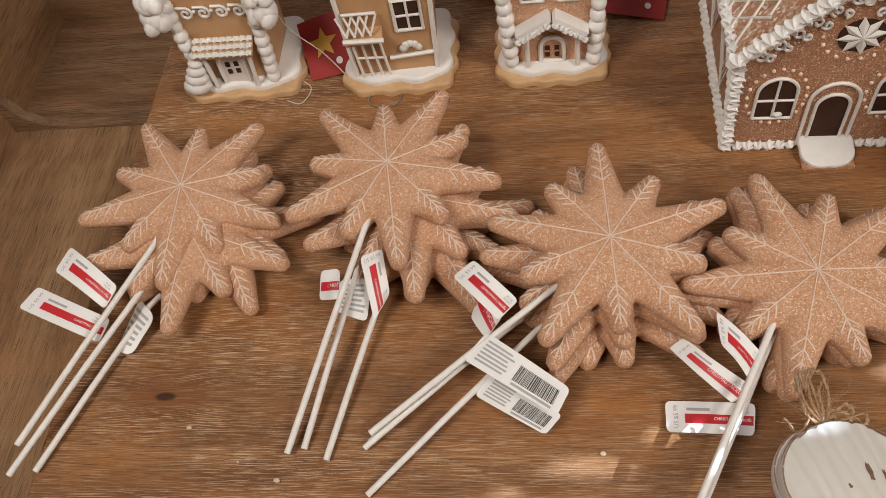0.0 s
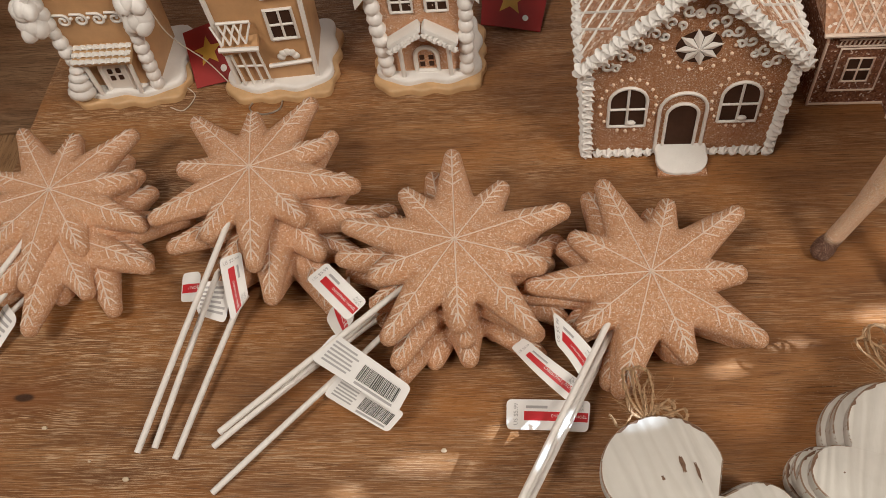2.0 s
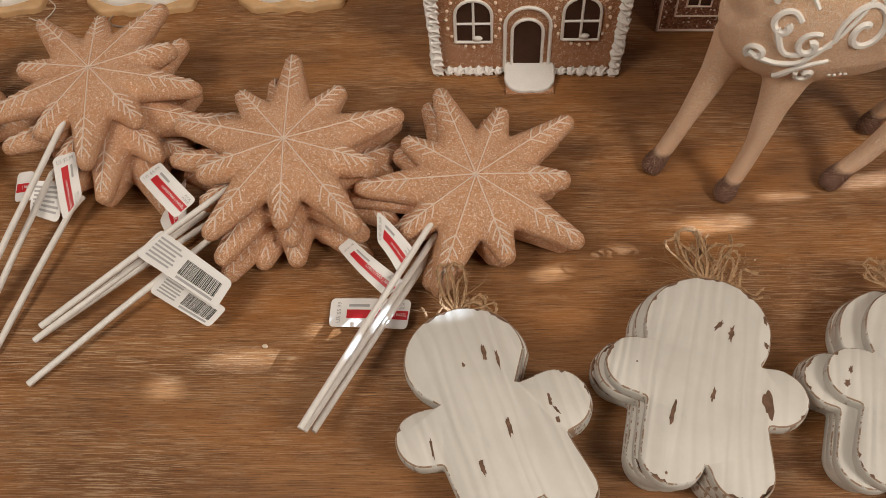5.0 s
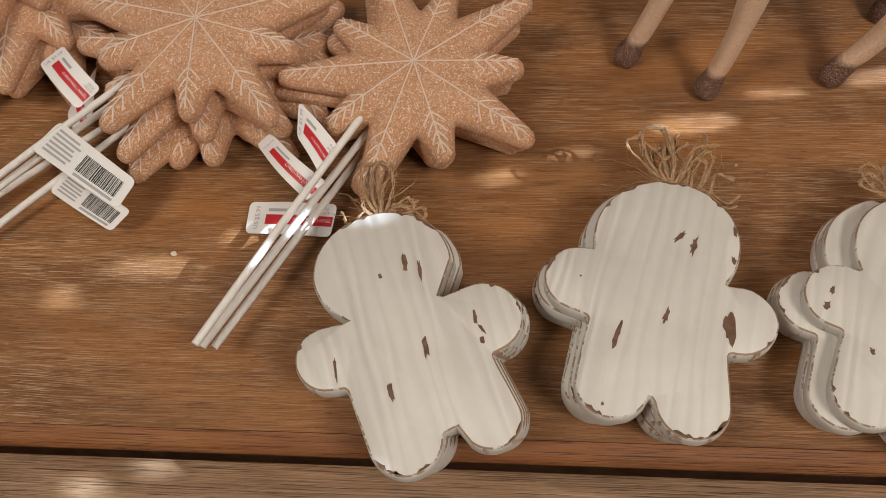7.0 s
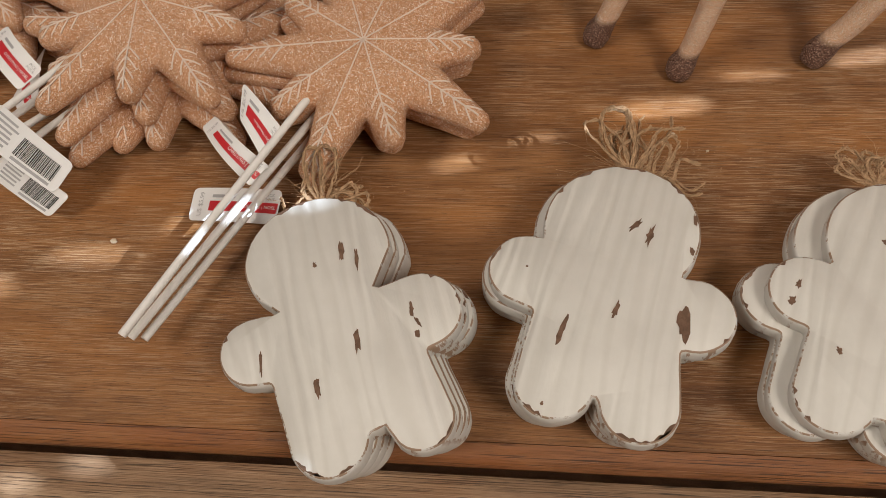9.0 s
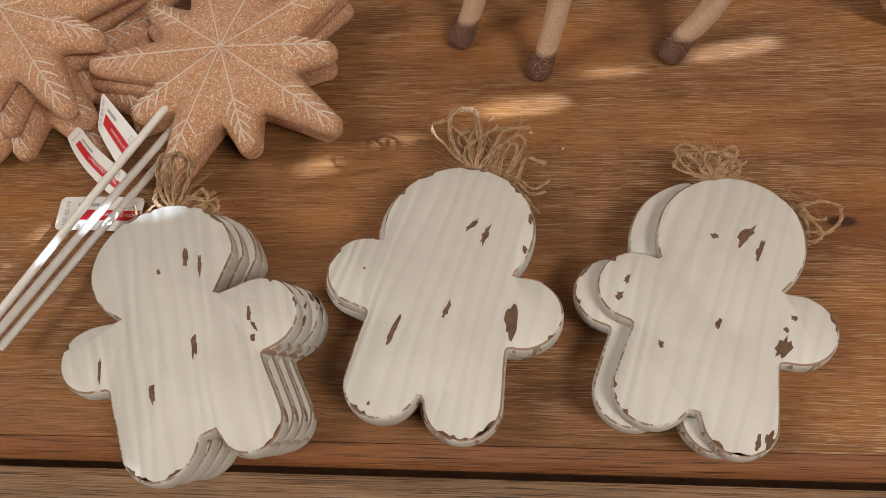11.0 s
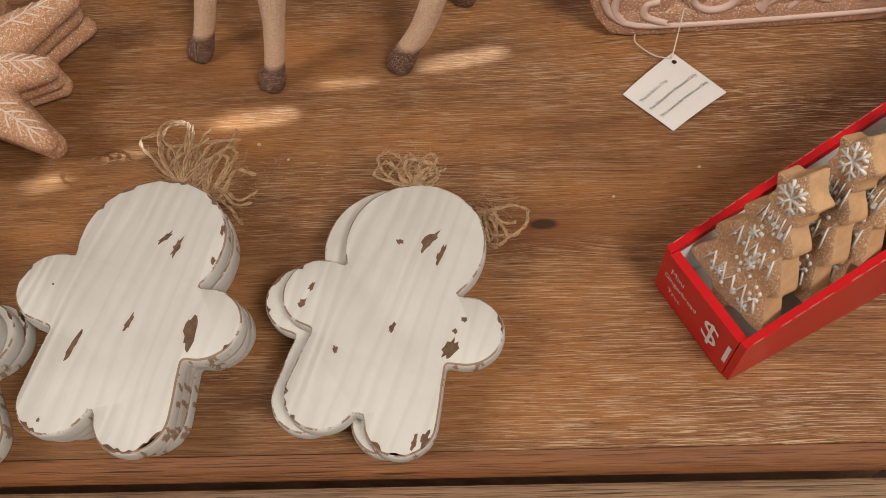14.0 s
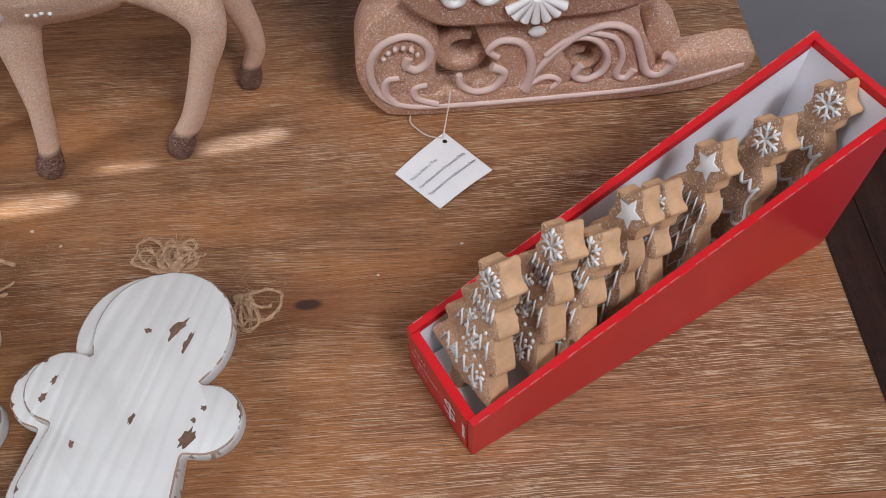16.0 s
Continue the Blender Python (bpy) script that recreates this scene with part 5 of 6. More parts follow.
def dark_house():
    h = thing("brown_gingerbread_house", "dark brown gingerbread house with thin white piping and lattice roof", "ornament house")
    m = pose(0.345, 0.434, 0, 0, 0, -2)
    f = facade(m)
    hw, bh, dep = 0.048, 0.072, 0.10
    part("house_body", Shape().block(-hw, hw, 0, dep, 0, bh, m), DARKB, h, smooth=False)
    s = Shape()
    q = [(-hw - 0.006, -0.006, bh), (hw + 0.006, -0.006, bh), (hw + 0.006, dep / 2, bh + 0.055), (-hw - 0.006, dep / 2, bh + 0.055), (-hw - 0.006, dep + 0.006, bh), (hw + 0.006, dep + 0.006, bh)]
    s.add([m @ Vector(p) for p in q], [(0, 1, 2, 3), (3, 2, 5, 4), (0, 3, 4), (1, 5, 2), (0, 4, 5, 1)])
    roof = part("roof", s, ROOFB, h, "sugared roof with piped lattice", smooth=False)
    for k in range(-3, 12):
        for dr in (1, -1):
            pts = []
            for t in range(9):
                x = -hw + 0.010 * k + dr * 0.035 * t / 8
                if abs(x) <= hw + 0.005:
                    pts.append(m @ Vector((x, -0.006 + (dep / 2 + 0.006) * t / 8, bh + 0.0006 + 0.055 * t / 8)))
            if len(pts) > 2:
                part("lattice_line", Shape().tube(pts, 0.0007, 5), PIPED, roof)
    line(h, [f(-hw - 0.006, bh - 0.001, 0.007), f(hw + 0.006, bh - 0.001, 0.007)], 0.0016, "eave_piping")
    line(h, [f(x, z, 0.0005) for x, z in ((-hw, 0.001), (-hw, bh))], 0.0011, "corner_piping")
    line(h, [f(x, z, 0.0005) for x, z in ((-hw, 0.0015), (hw, 0.0015))], 0.0010, "base_piping")
    for x in (-0.022,):
        # window shade painted as a dark quad on the solid front
        part("dark_opening", Shape().add([f(x + dx, z, 0.0005) for dx, z in ((-0.0085, 0.024), (0.0085, 0.024), (0.0085, 0.045), (-0.0085, 0.045))], [(0, 1, 2, 3)]), DARK, h, "dark quad for the shaded inside of a window")
        for k in (0.0085, 0.0155):
            line(h, [f(x + sx * k, 0.0345 + sz * k * 1.25, 0.001) for sx, sz in ((-1, -1), (1, -1), (1, 1), (-1, 1), (-1, -1))], 0.0008, "window_frame")
        line(h, [f(x, 0.024, 0.001), f(x, 0.045, 0.001)], 0.0007, "glazing_bar")
        line(h, [f(x - 0.0085, 0.0345, 0.001), f(x + 0.0085, 0.0345, 0.001)], 0.0007, "glazing_bar")
        for k in range(13):
            line(h, [f(x - 0.018 + 0.003 * k, 0.056, 0.0012), f(x - 0.0165 + 0.003 * k, 0.062, 0.0012)], 0.0006, "awning_stripe")
        for z in (0.056, 0.062):
            line(h, [f(x - 0.019, z, 0.001), f(x + 0.0215, z, 0.001)], 0.0007, "awning_edge")
    part("porch", Shape().block(0.004, 0.034, -0.014, 0.0, 0.0, 0.038, m), DARKB, h, smooth=False)
    part("porch_roof", Shape().block(0.001, 0.037, -0.020, 0.006, 0.0, 0.003, m @ Matrix.Translation((0, 0, 0.040)) @ pose(0, 0, 0, 28)), EDGE, h, "orange porch roof", smooth=False)
    for x in (0.004, 0.034):
        line(h, [f(x, 0.0, 0.0145), f(x, 0.038, 0.0145)], 0.0009, "porch_piping")


dark_house()

# a white iced house further back, of which only a corner of the base shows
hb = thing("far_biscuit_house", "white iced base of a house standing further back", "ornament house")
part("base_plate", Shape().prism(wavy_plate(-0.015, 0.600, 0.07, 0.06, 12, 0.03), Matrix(), 0.007, 0.002), EDGE, hb)
part("snow_cover", Shape().prism(wavy_plate(-0.015, 0.601, 0.066, 0.056, 9, 0.05), Matrix.Translation((0, 0, 0.0069)), 0.012, 0.004), SNOW, hb, "white icing snow")


def red_card(c, label, cord):
    corners = [Vector(p) for p in c]
    t = thing("swing_tag", label, "tag", "red swing tags")
    s, at, wide, tall = sheet(corners, 0.001, corner=0.0, thick=0.0006)
    part("card", s, REDTAG, t)
    pts = []
    for k in range(10):
        a, r = math.pi / 2 + math.pi * k / 5, (0.32 if k % 2 == 0 else 0.14) * min(wide, tall)
        pts.append(at(0.45 + r * math.cos(a) / wide, 0.55 + r * math.sin(a) / tall, 0.0004))
    part("gold_star", Shape().add(pts, [tuple(range(10))]), GOLD, t, "printed gold star", smooth=False)
    dot = [at(0.72 + 0.06 * math.cos(a) * tall / wide, 0.22 + 0.06 * math.sin(a), 0.0004) for a in (2 * math.pi * i / 12 for i in range(12))]
    part("print_spot", Shape().add(dot, [tuple(range(12))]), PAPER, t, smooth=False)
    part("cord", Shape().tube(bend(*cord), 0.0005, 5), CORD, t, "thin pale cord")


red_card(((-0.186, 0.530, 0.022), (-0.146, 0.540, 0.028), (-0.138, 0.492, 0.003), (-0.172, 0.486, 0.001)), "dark red card tag with a gold star, on a cord", ((-0.198, 0.515, 0.085), (-0.186, 0.505, 0.045), (-0.160, 0.497, 0.020), (-0.142, 0.485, 0.004)))
red_card(((0.062, 0.585, 0.018), (0.118, 0.578, 0.012), (0.108, 0.530, 0.001), (0.060, 0.540, 0.004)), "dark red card tag with a gold star beside a house", ((0.060, 0.56, 0.05), (0.066, 0.565, 0.03), (0.072, 0.57, 0.016)))
tagged(part("wire_hook", Shape().tube([(-0.122, 0.466, 0.001)] + [(-0.111 + 0.013 * math.cos(a), 0.462 + 0.009 * math.sin(a), 0.001) for a in (math.pi * (1 + i / 10) for i in range(11))] + [(-0.098, 0.470, 0.001)], 0.0007, 6), WIRE), "bent steel wire hook lying on the tabletop", "hook")
tagged(part("nylon_cord", Shape().tube(bend((-0.184, 0.49, 0.001), (-0.172, 0.478, 0.001), (-0.178, 0.462, 0.001), (-0.19, 0.466, 0.001)), 0.0005, 5), CORD), "thin pale cord loop beside a small house", "cord")

# ---- deer ----


def deer():
    s = Shape()
    s.tube(bend((0.314, 0.302, 0.146), (0.324, 0.303, 0.138), (0.350, 0.306, 0.130), (0.385, 0.310, 0.132), (0.420, 0.313, 0.142), (0.440, 0.315, 0.165), (0.449, 0.316, 0.20), (0.452, 0.316, 0.235), n=5),
           [0.020 + 0.0 * k for k in range(1)] + [0.028, 0.032, 0.034, 0.038, 0.041, 0.043, 0.044, 0.0445, 0.0445, 0.044, 0.0435, 0.043, 0.042, 0.041, 0.037, 0.0365, 0.036, 0.035, 0.034, 0.033, 0.032, 0.031, 0.029, 0.027, 0.025, 0.0235, 0.022, 0.0205, 0.019, 0.018, 0.0175, 0.017, 0.0165, 0.016, 0.016], 20)
    s.ball((0.322, 0.302, 0.142), 0.034, (0.80, 1, 1.25), 16)
    s.v = [(x, 0.306 + (y - 0.306) * 0.72, z + 0.008 if z > 0.12 else z) for x, y, z in s.v]
    s.tube(bend((0.445, 0.316, 0.245), (0.465, 0.317, 0.243), (0.488, 0.318, 0.232), n=4), [0.016, 0.018, 0.018, 0.0175, 0.016, 0.0145, 0.013, 0.0115, 0.010], 14)
    legs = (
        (((0.2765, 0.3030, 0.0005), (0.2795, 0.3045, 0.008), (0.2835, 0.3058, 0.0165), (0.293, 0.308, 0.045), (0.3035, 0.311, 0.080), (0.310, 0.311, 0.110)), (0.0066, 0.0076, 0.0058, 0.0060, 0.0088, 0.014)),
        (((0.3190, 0.2795, 0.0005), (0.3212, 0.2810, 0.008), (0.3240, 0.2822, 0.0165), (0.3300, 0.285, 0.045), (0.3340, 0.2895, 0.075), (0.338, 0.294, 0.105)), (0.0066, 0.0076, 0.0056, 0.0059, 0.0090, 0.0155)),
        (((0.3865, 0.2885, 0.0005), (0.3895, 0.2892, 0.008), (0.3945, 0.2898, 0.0165), (0.4020, 0.290, 0.030), (0.4130, 0.291, 0.058), (0.4215, 0.2925, 0.082), (0.4160, 0.297, 0.099), (0.402, 0.302, 0.112)), (0.0066, 0.0076, 0.0060, 0.0062, 0.0066, 0.0088, 0.0140, 0.020)),
        (((0.4215, 0.3345, 0.0005), (0.4235, 0.3352, 0.008), (0.4260, 0.335, 0.0165), (0.4315, 0.333, 0.034), (0.4280, 0.330, 0.064), (0.418, 0.324, 0.105)), (0.0062, 0.0072, 0.0054, 0.0057, 0.0075, 0.012)),
    )
    for pts, radii in legs:
        p = bend(*pts, n=6)
        r = [float(np.interp(i / 6, range(len(radii)), radii)) for i in range(len(p))]
        s.tube(p, r, 14)
    ob = new("deer_form", s.mesh("deer_form", DEER))
    rm = ob.modifiers.new("join", "REMESH")
    rm.mode, rm.voxel_size = "VOXEL", 0.0017
    sm = ob.modifiers.new("soften", "SMOOTH")
    sm.factor, sm.iterations = 0.6, 6
    me = bpy.data.meshes.new_from_object(ob.evaluated_get(bpy.context.evaluated_depsgraph_get()))
    out = Shape()
    out.add([v.co for v in me.vertices], [tuple(f.vertices) for f in me.polygons])
    old = ob.data
    bpy.data.objects.remove(ob)
    bpy.data.meshes.remove(old)
    bpy.data.meshes.remove(me)
    # white icing scrolls on the flank: drawn flat in x and z, laid on the body
    from mathutils.bvhtree import BVHTree
    tree = BVHTree.FromPolygons([Vector(p) for p in out.v], out.f)
    out.slot = 1

    def lay(pts, r, r_end=None):
        q = []
        for p in pts:
            hit = tree.ray_cast(Vector((p[0] - 0.014, 0.2, 0.106 + (p[1] - 0.10) * 1.25)), Vector((0, 1, 0)))
            if hit[0] is not None:
                q.append(hit[0] + Vector((0, -0.0003, 0)))
        if len(q) > 2:
            out.tube(q, r, 6, r_end)

    for cx, cz, r0, st, hand, turns in ((0.372, 0.128, 0.014, 3.4, -1, 1.35), (0.347, 0.122, 0.007, 1.0, 1, 1.1), (0.333, 0.130, 0.0075, 0.4, 1, 1.0), (0.325, 0.113, 0.005, 4.0, -1, 1.0), (0.340, 0.146, 0.006, 2.0, -1, 1.0), (0.355, 0.150, 0.007, 0.0, 1, 1.0), (0.390, 0.145, 0.009, 1.5, 1, 1.1), (0.352, 0.104, 0.005, 3.0, 1, 0.9), (0.402, 0.124, 0.008, 4.5, -1, 1.1)):
        lay(spiral(cx, cz, r0, turns, st, 26, 0.8, hand), 0.0015, 0.0022)
    for a, b, c in (((0.322, 0.112), (0.345, 0.112), (0.372, 0.142)), ((0.330, 0.128), (0.338, 0.116), (0.358, 0.122)), ((0.338, 0.100), (0.348, 0.110), (0.360, 0.113)), ((0.315, 0.150), (0.322, 0.158), (0.336, 0.160)), ((0.318, 0.142), (0.325, 0.152), (0.338, 0.158)), ((0.326, 0.140), (0.331, 0.148), (0.340, 0.156)), ((0.340, 0.168), (0.339, 0.150), (0.346, 0.139)), ((0.374, 0.145), (0.390, 0.130), (0.405, 0.135))):
        lay(bend(a, b, c, n=9), 0.0020, 0.0011)
    for k in range(4):
        hit = tree.ray_cast(Vector((0.352 + 0.003 * k, 0.2, 0.108 - 0.001 * (k % 2))), Vector((0, 1, 0)))
        if hit[0] is not None:
            out.ball(hit[0], 0.0011)
    return tagged(part("deer_figurine", out, [DEER, ICING]), "sugared tan clay deer figurine with white icing scrolls", "figurine")


deer()

# ---- sleigh ----


def sleigh():
    t = thing("sleigh", "rosy gingerbread clay sleigh with piped scrollwork on a runner", "sleigh")
    y0, y1 = 0.302, 0.344
    m = pose(0.487, y0, 0.0, 0, 0, 1.3)

    def ribbon(pts, w, d0, d1, name, parent=t, mat=SLEIGH):
        """A flat bar bent along a line in the side view and as deep as the sleigh."""
        p = [Vector((q[0], q[1])) for q in pts]
        verts, n = [], len(p)
        for i, q in enumerate(p):
            d = (p[min(i + 1, n - 1)] - p[max(i - 1, 0)]).normalized()
            nr = Vector((-d.y, d.x))
            ww = w[min(i * len(w) // n, len(w) - 1)] if isinstance(w, tuple) else w
            e = min(0.0018, ww * 0.3)
            for off, yy in ((ww / 2 - e, d0), (ww / 2, d0 + e), (ww / 2, d1), (-ww / 2, d1), (-ww / 2, d0 + e), (-ww / 2 + e, d0)):
                verts.append(m @ Vector((q.x + nr.x * off, yy, q.y + nr.y * off)))
        faces = [(6 * i + j, 6 * i + (j + 1) % 6, 6 * i + 6 + (j + 1) % 6, 6 * i + 6 + j) for i in range(n - 1) for j in range(6)]
        faces += [tuple(range(5, -1, -1)), tuple(range(6 * n - 6, 6 * n))]
        return part(name, Shape().add(verts, faces), mat, parent)

    D = y1 - y0

    def plate(name, outline, d0, d1, soft=0.0025):
        """A moulded piece of the side view, from depth d0 back to d1."""
        return part(name, Shape().prism(outline, m @ Matrix.Translation((0, d1, 0)) @ pose(0, 0, 0, 90), d1 - d0, soft), SLEIGH, t)

    flat = lambda *pts, n=4: [(q.x, q.y) for q in bend(*pts, n=n)]
    plate("runner", flat((0.012, 0.003), (0.030, 0.0), (0.090, 0.0), (0.150, 0.0005), (0.185, 0.004), (0.206, 0.012), (0.2115, 0.021), (0.209, 0.031), (0.198, 0.034)) + [(0.172, 0.030), (0.150, 0.019), (0.060, 0.0175), (0.020, 0.020), (0.006, 0.012)], 0.0, 0.015)
    plate("front_boss", flat((0.014, 0.0035), (0.030, 0.0025), (0.0415, 0.006), (0.0405, 0.022), (0.0395, 0.034), (0.0420, 0.050), (0.0405, 0.068), (0.037, 0.090)) + flat((0.024, 0.083), (0.008, 0.069), (0.0000, 0.051), (-0.0010, 0.030), (0.004, 0.014)), 0.0004, 0.024)
    plate("scrolled_bracket", [(0.056, 0.072), (0.061, 0.058), (0.065, 0.045), (0.071, 0.037), (0.069, 0.027), (0.060, 0.021), (0.052, 0.016), (0.112, 0.016), (0.1135, 0.025), (0.106, 0.034), (0.097, 0.039), (0.106, 0.0455), (0.118, 0.0465), (0.127, 0.040), (0.129, 0.028), (0.124, 0.016), (0.158, 0.016), (0.157, 0.028), (0.150, 0.042), (0.143, 0.060), (0.140, 0.074)], 0.0008, 0.020, 0.0015)
    plate("rear_stub", flat((0.150, 0.020), (0.168, 0.020), (0.1705, 0.034), (0.166, 0.046), (0.157, 0.053), (0.150, 0.046)), 0.006, 0.022)
    ribbon(spiral(0.054, 0.040, 0.0125, 0.8, 1.2, 20, 0.25, 1), 0.0085, 0.006, 0.024, "inner_scroll")
    ribbon(spiral(0.118, 0.030, 0.0100, 0.9, 0.8, 20, 0.5, -1), 0.0060, 0.006, 0.022, "inner_scroll")
    # the body, with its curved front and back
    out = [(q.x, q.y) for q in bend((0.026, 0.085), (0.040, 0.073), (0.060, 0.070), (0.100, 0.071), (0.135, 0.074), (0.152, 0.090), (0.166, 0.118), (0.160, 0.150), n=4)]
    out += [(q.x, q.y) for q in bend((0.120, 0.128), (0.080, 0.118), (0.050, 0.125), (0.018, 0.160), n=4)] + [(0.010, 0.150), (0.014, 0.115)]
    part("sleigh_body", Shape().prism(out, m @ Matrix.Translation((0, D + 0.008, -0.003)) @ pose(0, 0, 0, 90), D + 0.014, 0.004), SLEIGH, t)
    # piped relief on the side
    rel = lambda pts, r=0.0019, e=None, y=0.0006, mat=PINK, name="piped_scroll": part(name, Shape().tube([m @ Vector((p[0], y, p[1])) for p in pts], r, 8, e), mat, t, "pinkish piped icing")
    swirl = lambda r, e, *pts: rel(bend(*pts, n=7), r, e)
    swirl(0.0018, 0.0026, (0.206, 0.0215), (0.190, 0.0165), (0.160, 0.0095), (0.110, 0.0075), (0.050, 0.0072), (0.022, 0.0100), (0.0085, 0.022), (0.0060, 0.040), (0.012, 0.054), (0.025, 0.060), (0.0350, 0.054), (0.0365, 0.043), (0.0300, 0.0365), (0.0245, 0.0400), (0.0260, 0.0455))
    swirl(0.0024, 0.0017, (0.018, 0.0115), (0.0125, 0.020), (0.0140, 0.0300), (0.0205, 0.0310))
    swirl(0.0024, 0.0017, (0.040, 0.0095), (0.0290, 0.0150), (0.0285, 0.0225), (0.0350, 0.0245))
    swirl(0.0026, 0.0017, (0.088, 0.015), (0.0900, 0.034), (0.0845, 0.0485), (0.0740, 0.0520), (0.0670, 0.0460), (0.0720, 0.0405))
    swirl(0.0017, 0.0026, (0.0520, 0.0300), (0.0530, 0.0220), (0.0610, 0.0165), (0.0710, 0.0190), (0.0755, 0.0290), (0.0690, 0.0340))
    swirl(0.0018, 0.0026, (0.086, 0.016), (0.098, 0.036), (0.113, 0.052), (0.128, 0.0570), (0.141, 0.050), (0.1480, 0.034), (0.1530, 0.0210), (0.1610, 0.0190), (0.1660, 0.0265), (0.1615, 0.0325))
    swirl(0.0016, 0.0022, (0.097, 0.0390), (0.108, 0.0490), (0.121, 0.0480), (0.1295, 0.0370), (0.1290, 0.0250), (0.1205, 0.0190), (0.1135, 0.0230), (0.1165, 0.0300))
    swirl(0.0015, 0.0021, (0.118, 0.053), (0.132, 0.0475), (0.1380, 0.034), (0.1365, 0.0210), (0.1420, 0.0180), (0.1460, 0.0240))
    swirl(0.0020, 0.0015, (0.087, 0.017), (0.098, 0.0235), (0.1055, 0.0200), (0.1020, 0.0145))
    for k in range(6):
        a = 2.7 - 0.42 * k
        part("icing_bead", Shape().ball(m @ Vector((0.0225 + 0.0100 * math.cos(a), -0.0006, 0.0415 + 0.0115 * math.sin(a))), 0.0016), PINK, t)
    part("icing_bud", Shape().ball(m @ Vector((0.091, -0.0005, 0.057)), 0.0042, (1.1, 0.5, 0.9)), ICING, t)
    for k in range(7):
        a = radians(-150 + 20 * k)
        rel([(0.088 + 0.003 * math.cos(a), 0.086 + 0.003 * math.sin(a)), (0.088 + 0.016 * math.cos(a), 0.086 + 0.0155 * math.sin(a))], 0.0012, 0.0026, -0.0072, ICING, "icing_leaf")
    for cx, st, hand in ((0.066, 0.5, 1), (0.112, 2.6, -1), (0.050, 0.5, 1), (0.130, 2.6, -1)):
        rel(spiral(cx, 0.089, 0.008, 1.1, st, 20, 0.75, hand), 0.0024, 0.0018, -0.0072, ICING)
    # swing tag
    tag = part("swing_tag", sheet(((0.5017, 0.2634, 0.0015), (0.5295, 0.2873, 0.004), (0.5530, 0.2605, 0.003), (0.5240, 0.2390, 0.0015)), 0.0012, corner=0.02, thick=0.0004)[0], CARD, t, "cream card tag with grey printed lines")
    _, at, wide, tall = sheet(((0.5017, 0.2634, 0.0015), (0.5295, 0.2873, 0.004), (0.5530, 0.2605, 0.003), (0.5240, 0.2390, 0.0015)), 0.0012, corner=0.02)
    for text, v, w in (("This is Not a Toy", 0.66, 0.0185), ("For Decorative Purposes Only", 0.46, 0.0320), ("This Item is for Indoor use Only", 0.26, 0.0325)):
        part("tag_lettering", write(at, text, 0.06, v, w, wide, tall, 0.0003), BLACK, tag, smooth=False)
    # dark disc drawn for the shade in the punched hole
    part("tag_hole", Shape().add([at(0.88 + 0.0013 * math.cos(a) / wide, 0.86 + 0.0013 * math.sin(a) / tall, 0.0003) for a in (2 * math.pi * i / 10 for i in range(10))], [tuple(range(10))]), DARK, tag, smooth=False)
    part("tag_cord", Shape().tube(bend((0.5285, 0.2830, 0.0045), (0.5320, 0.2935, 0.014), (0.5340, 0.300, 0.022)), 0.0004, 5), CORD, t, "thin pale cord")
    part("tag_cord", Shape().tube(bend((0.5285, 0.2830, 0.0045), (0.5200, 0.2860, 0.004), (0.5120, 0.2960, 0.003), (0.512, 0.302, 0.003)), 0.0004, 5), CORD, t, "thin pale cord")
    return t


sleigh()

# ---- red counter box with small gingerbread trees ----
BOX_TURN, BOX_L, BOX_W = 27.5, 0.206, 0.0528
BM = pose(0.5292, 0.1092, 0.0003, 0, 0, BOX_TURN)


def rim(l):
    return 0.033 + 0.065 * l / BOX_L


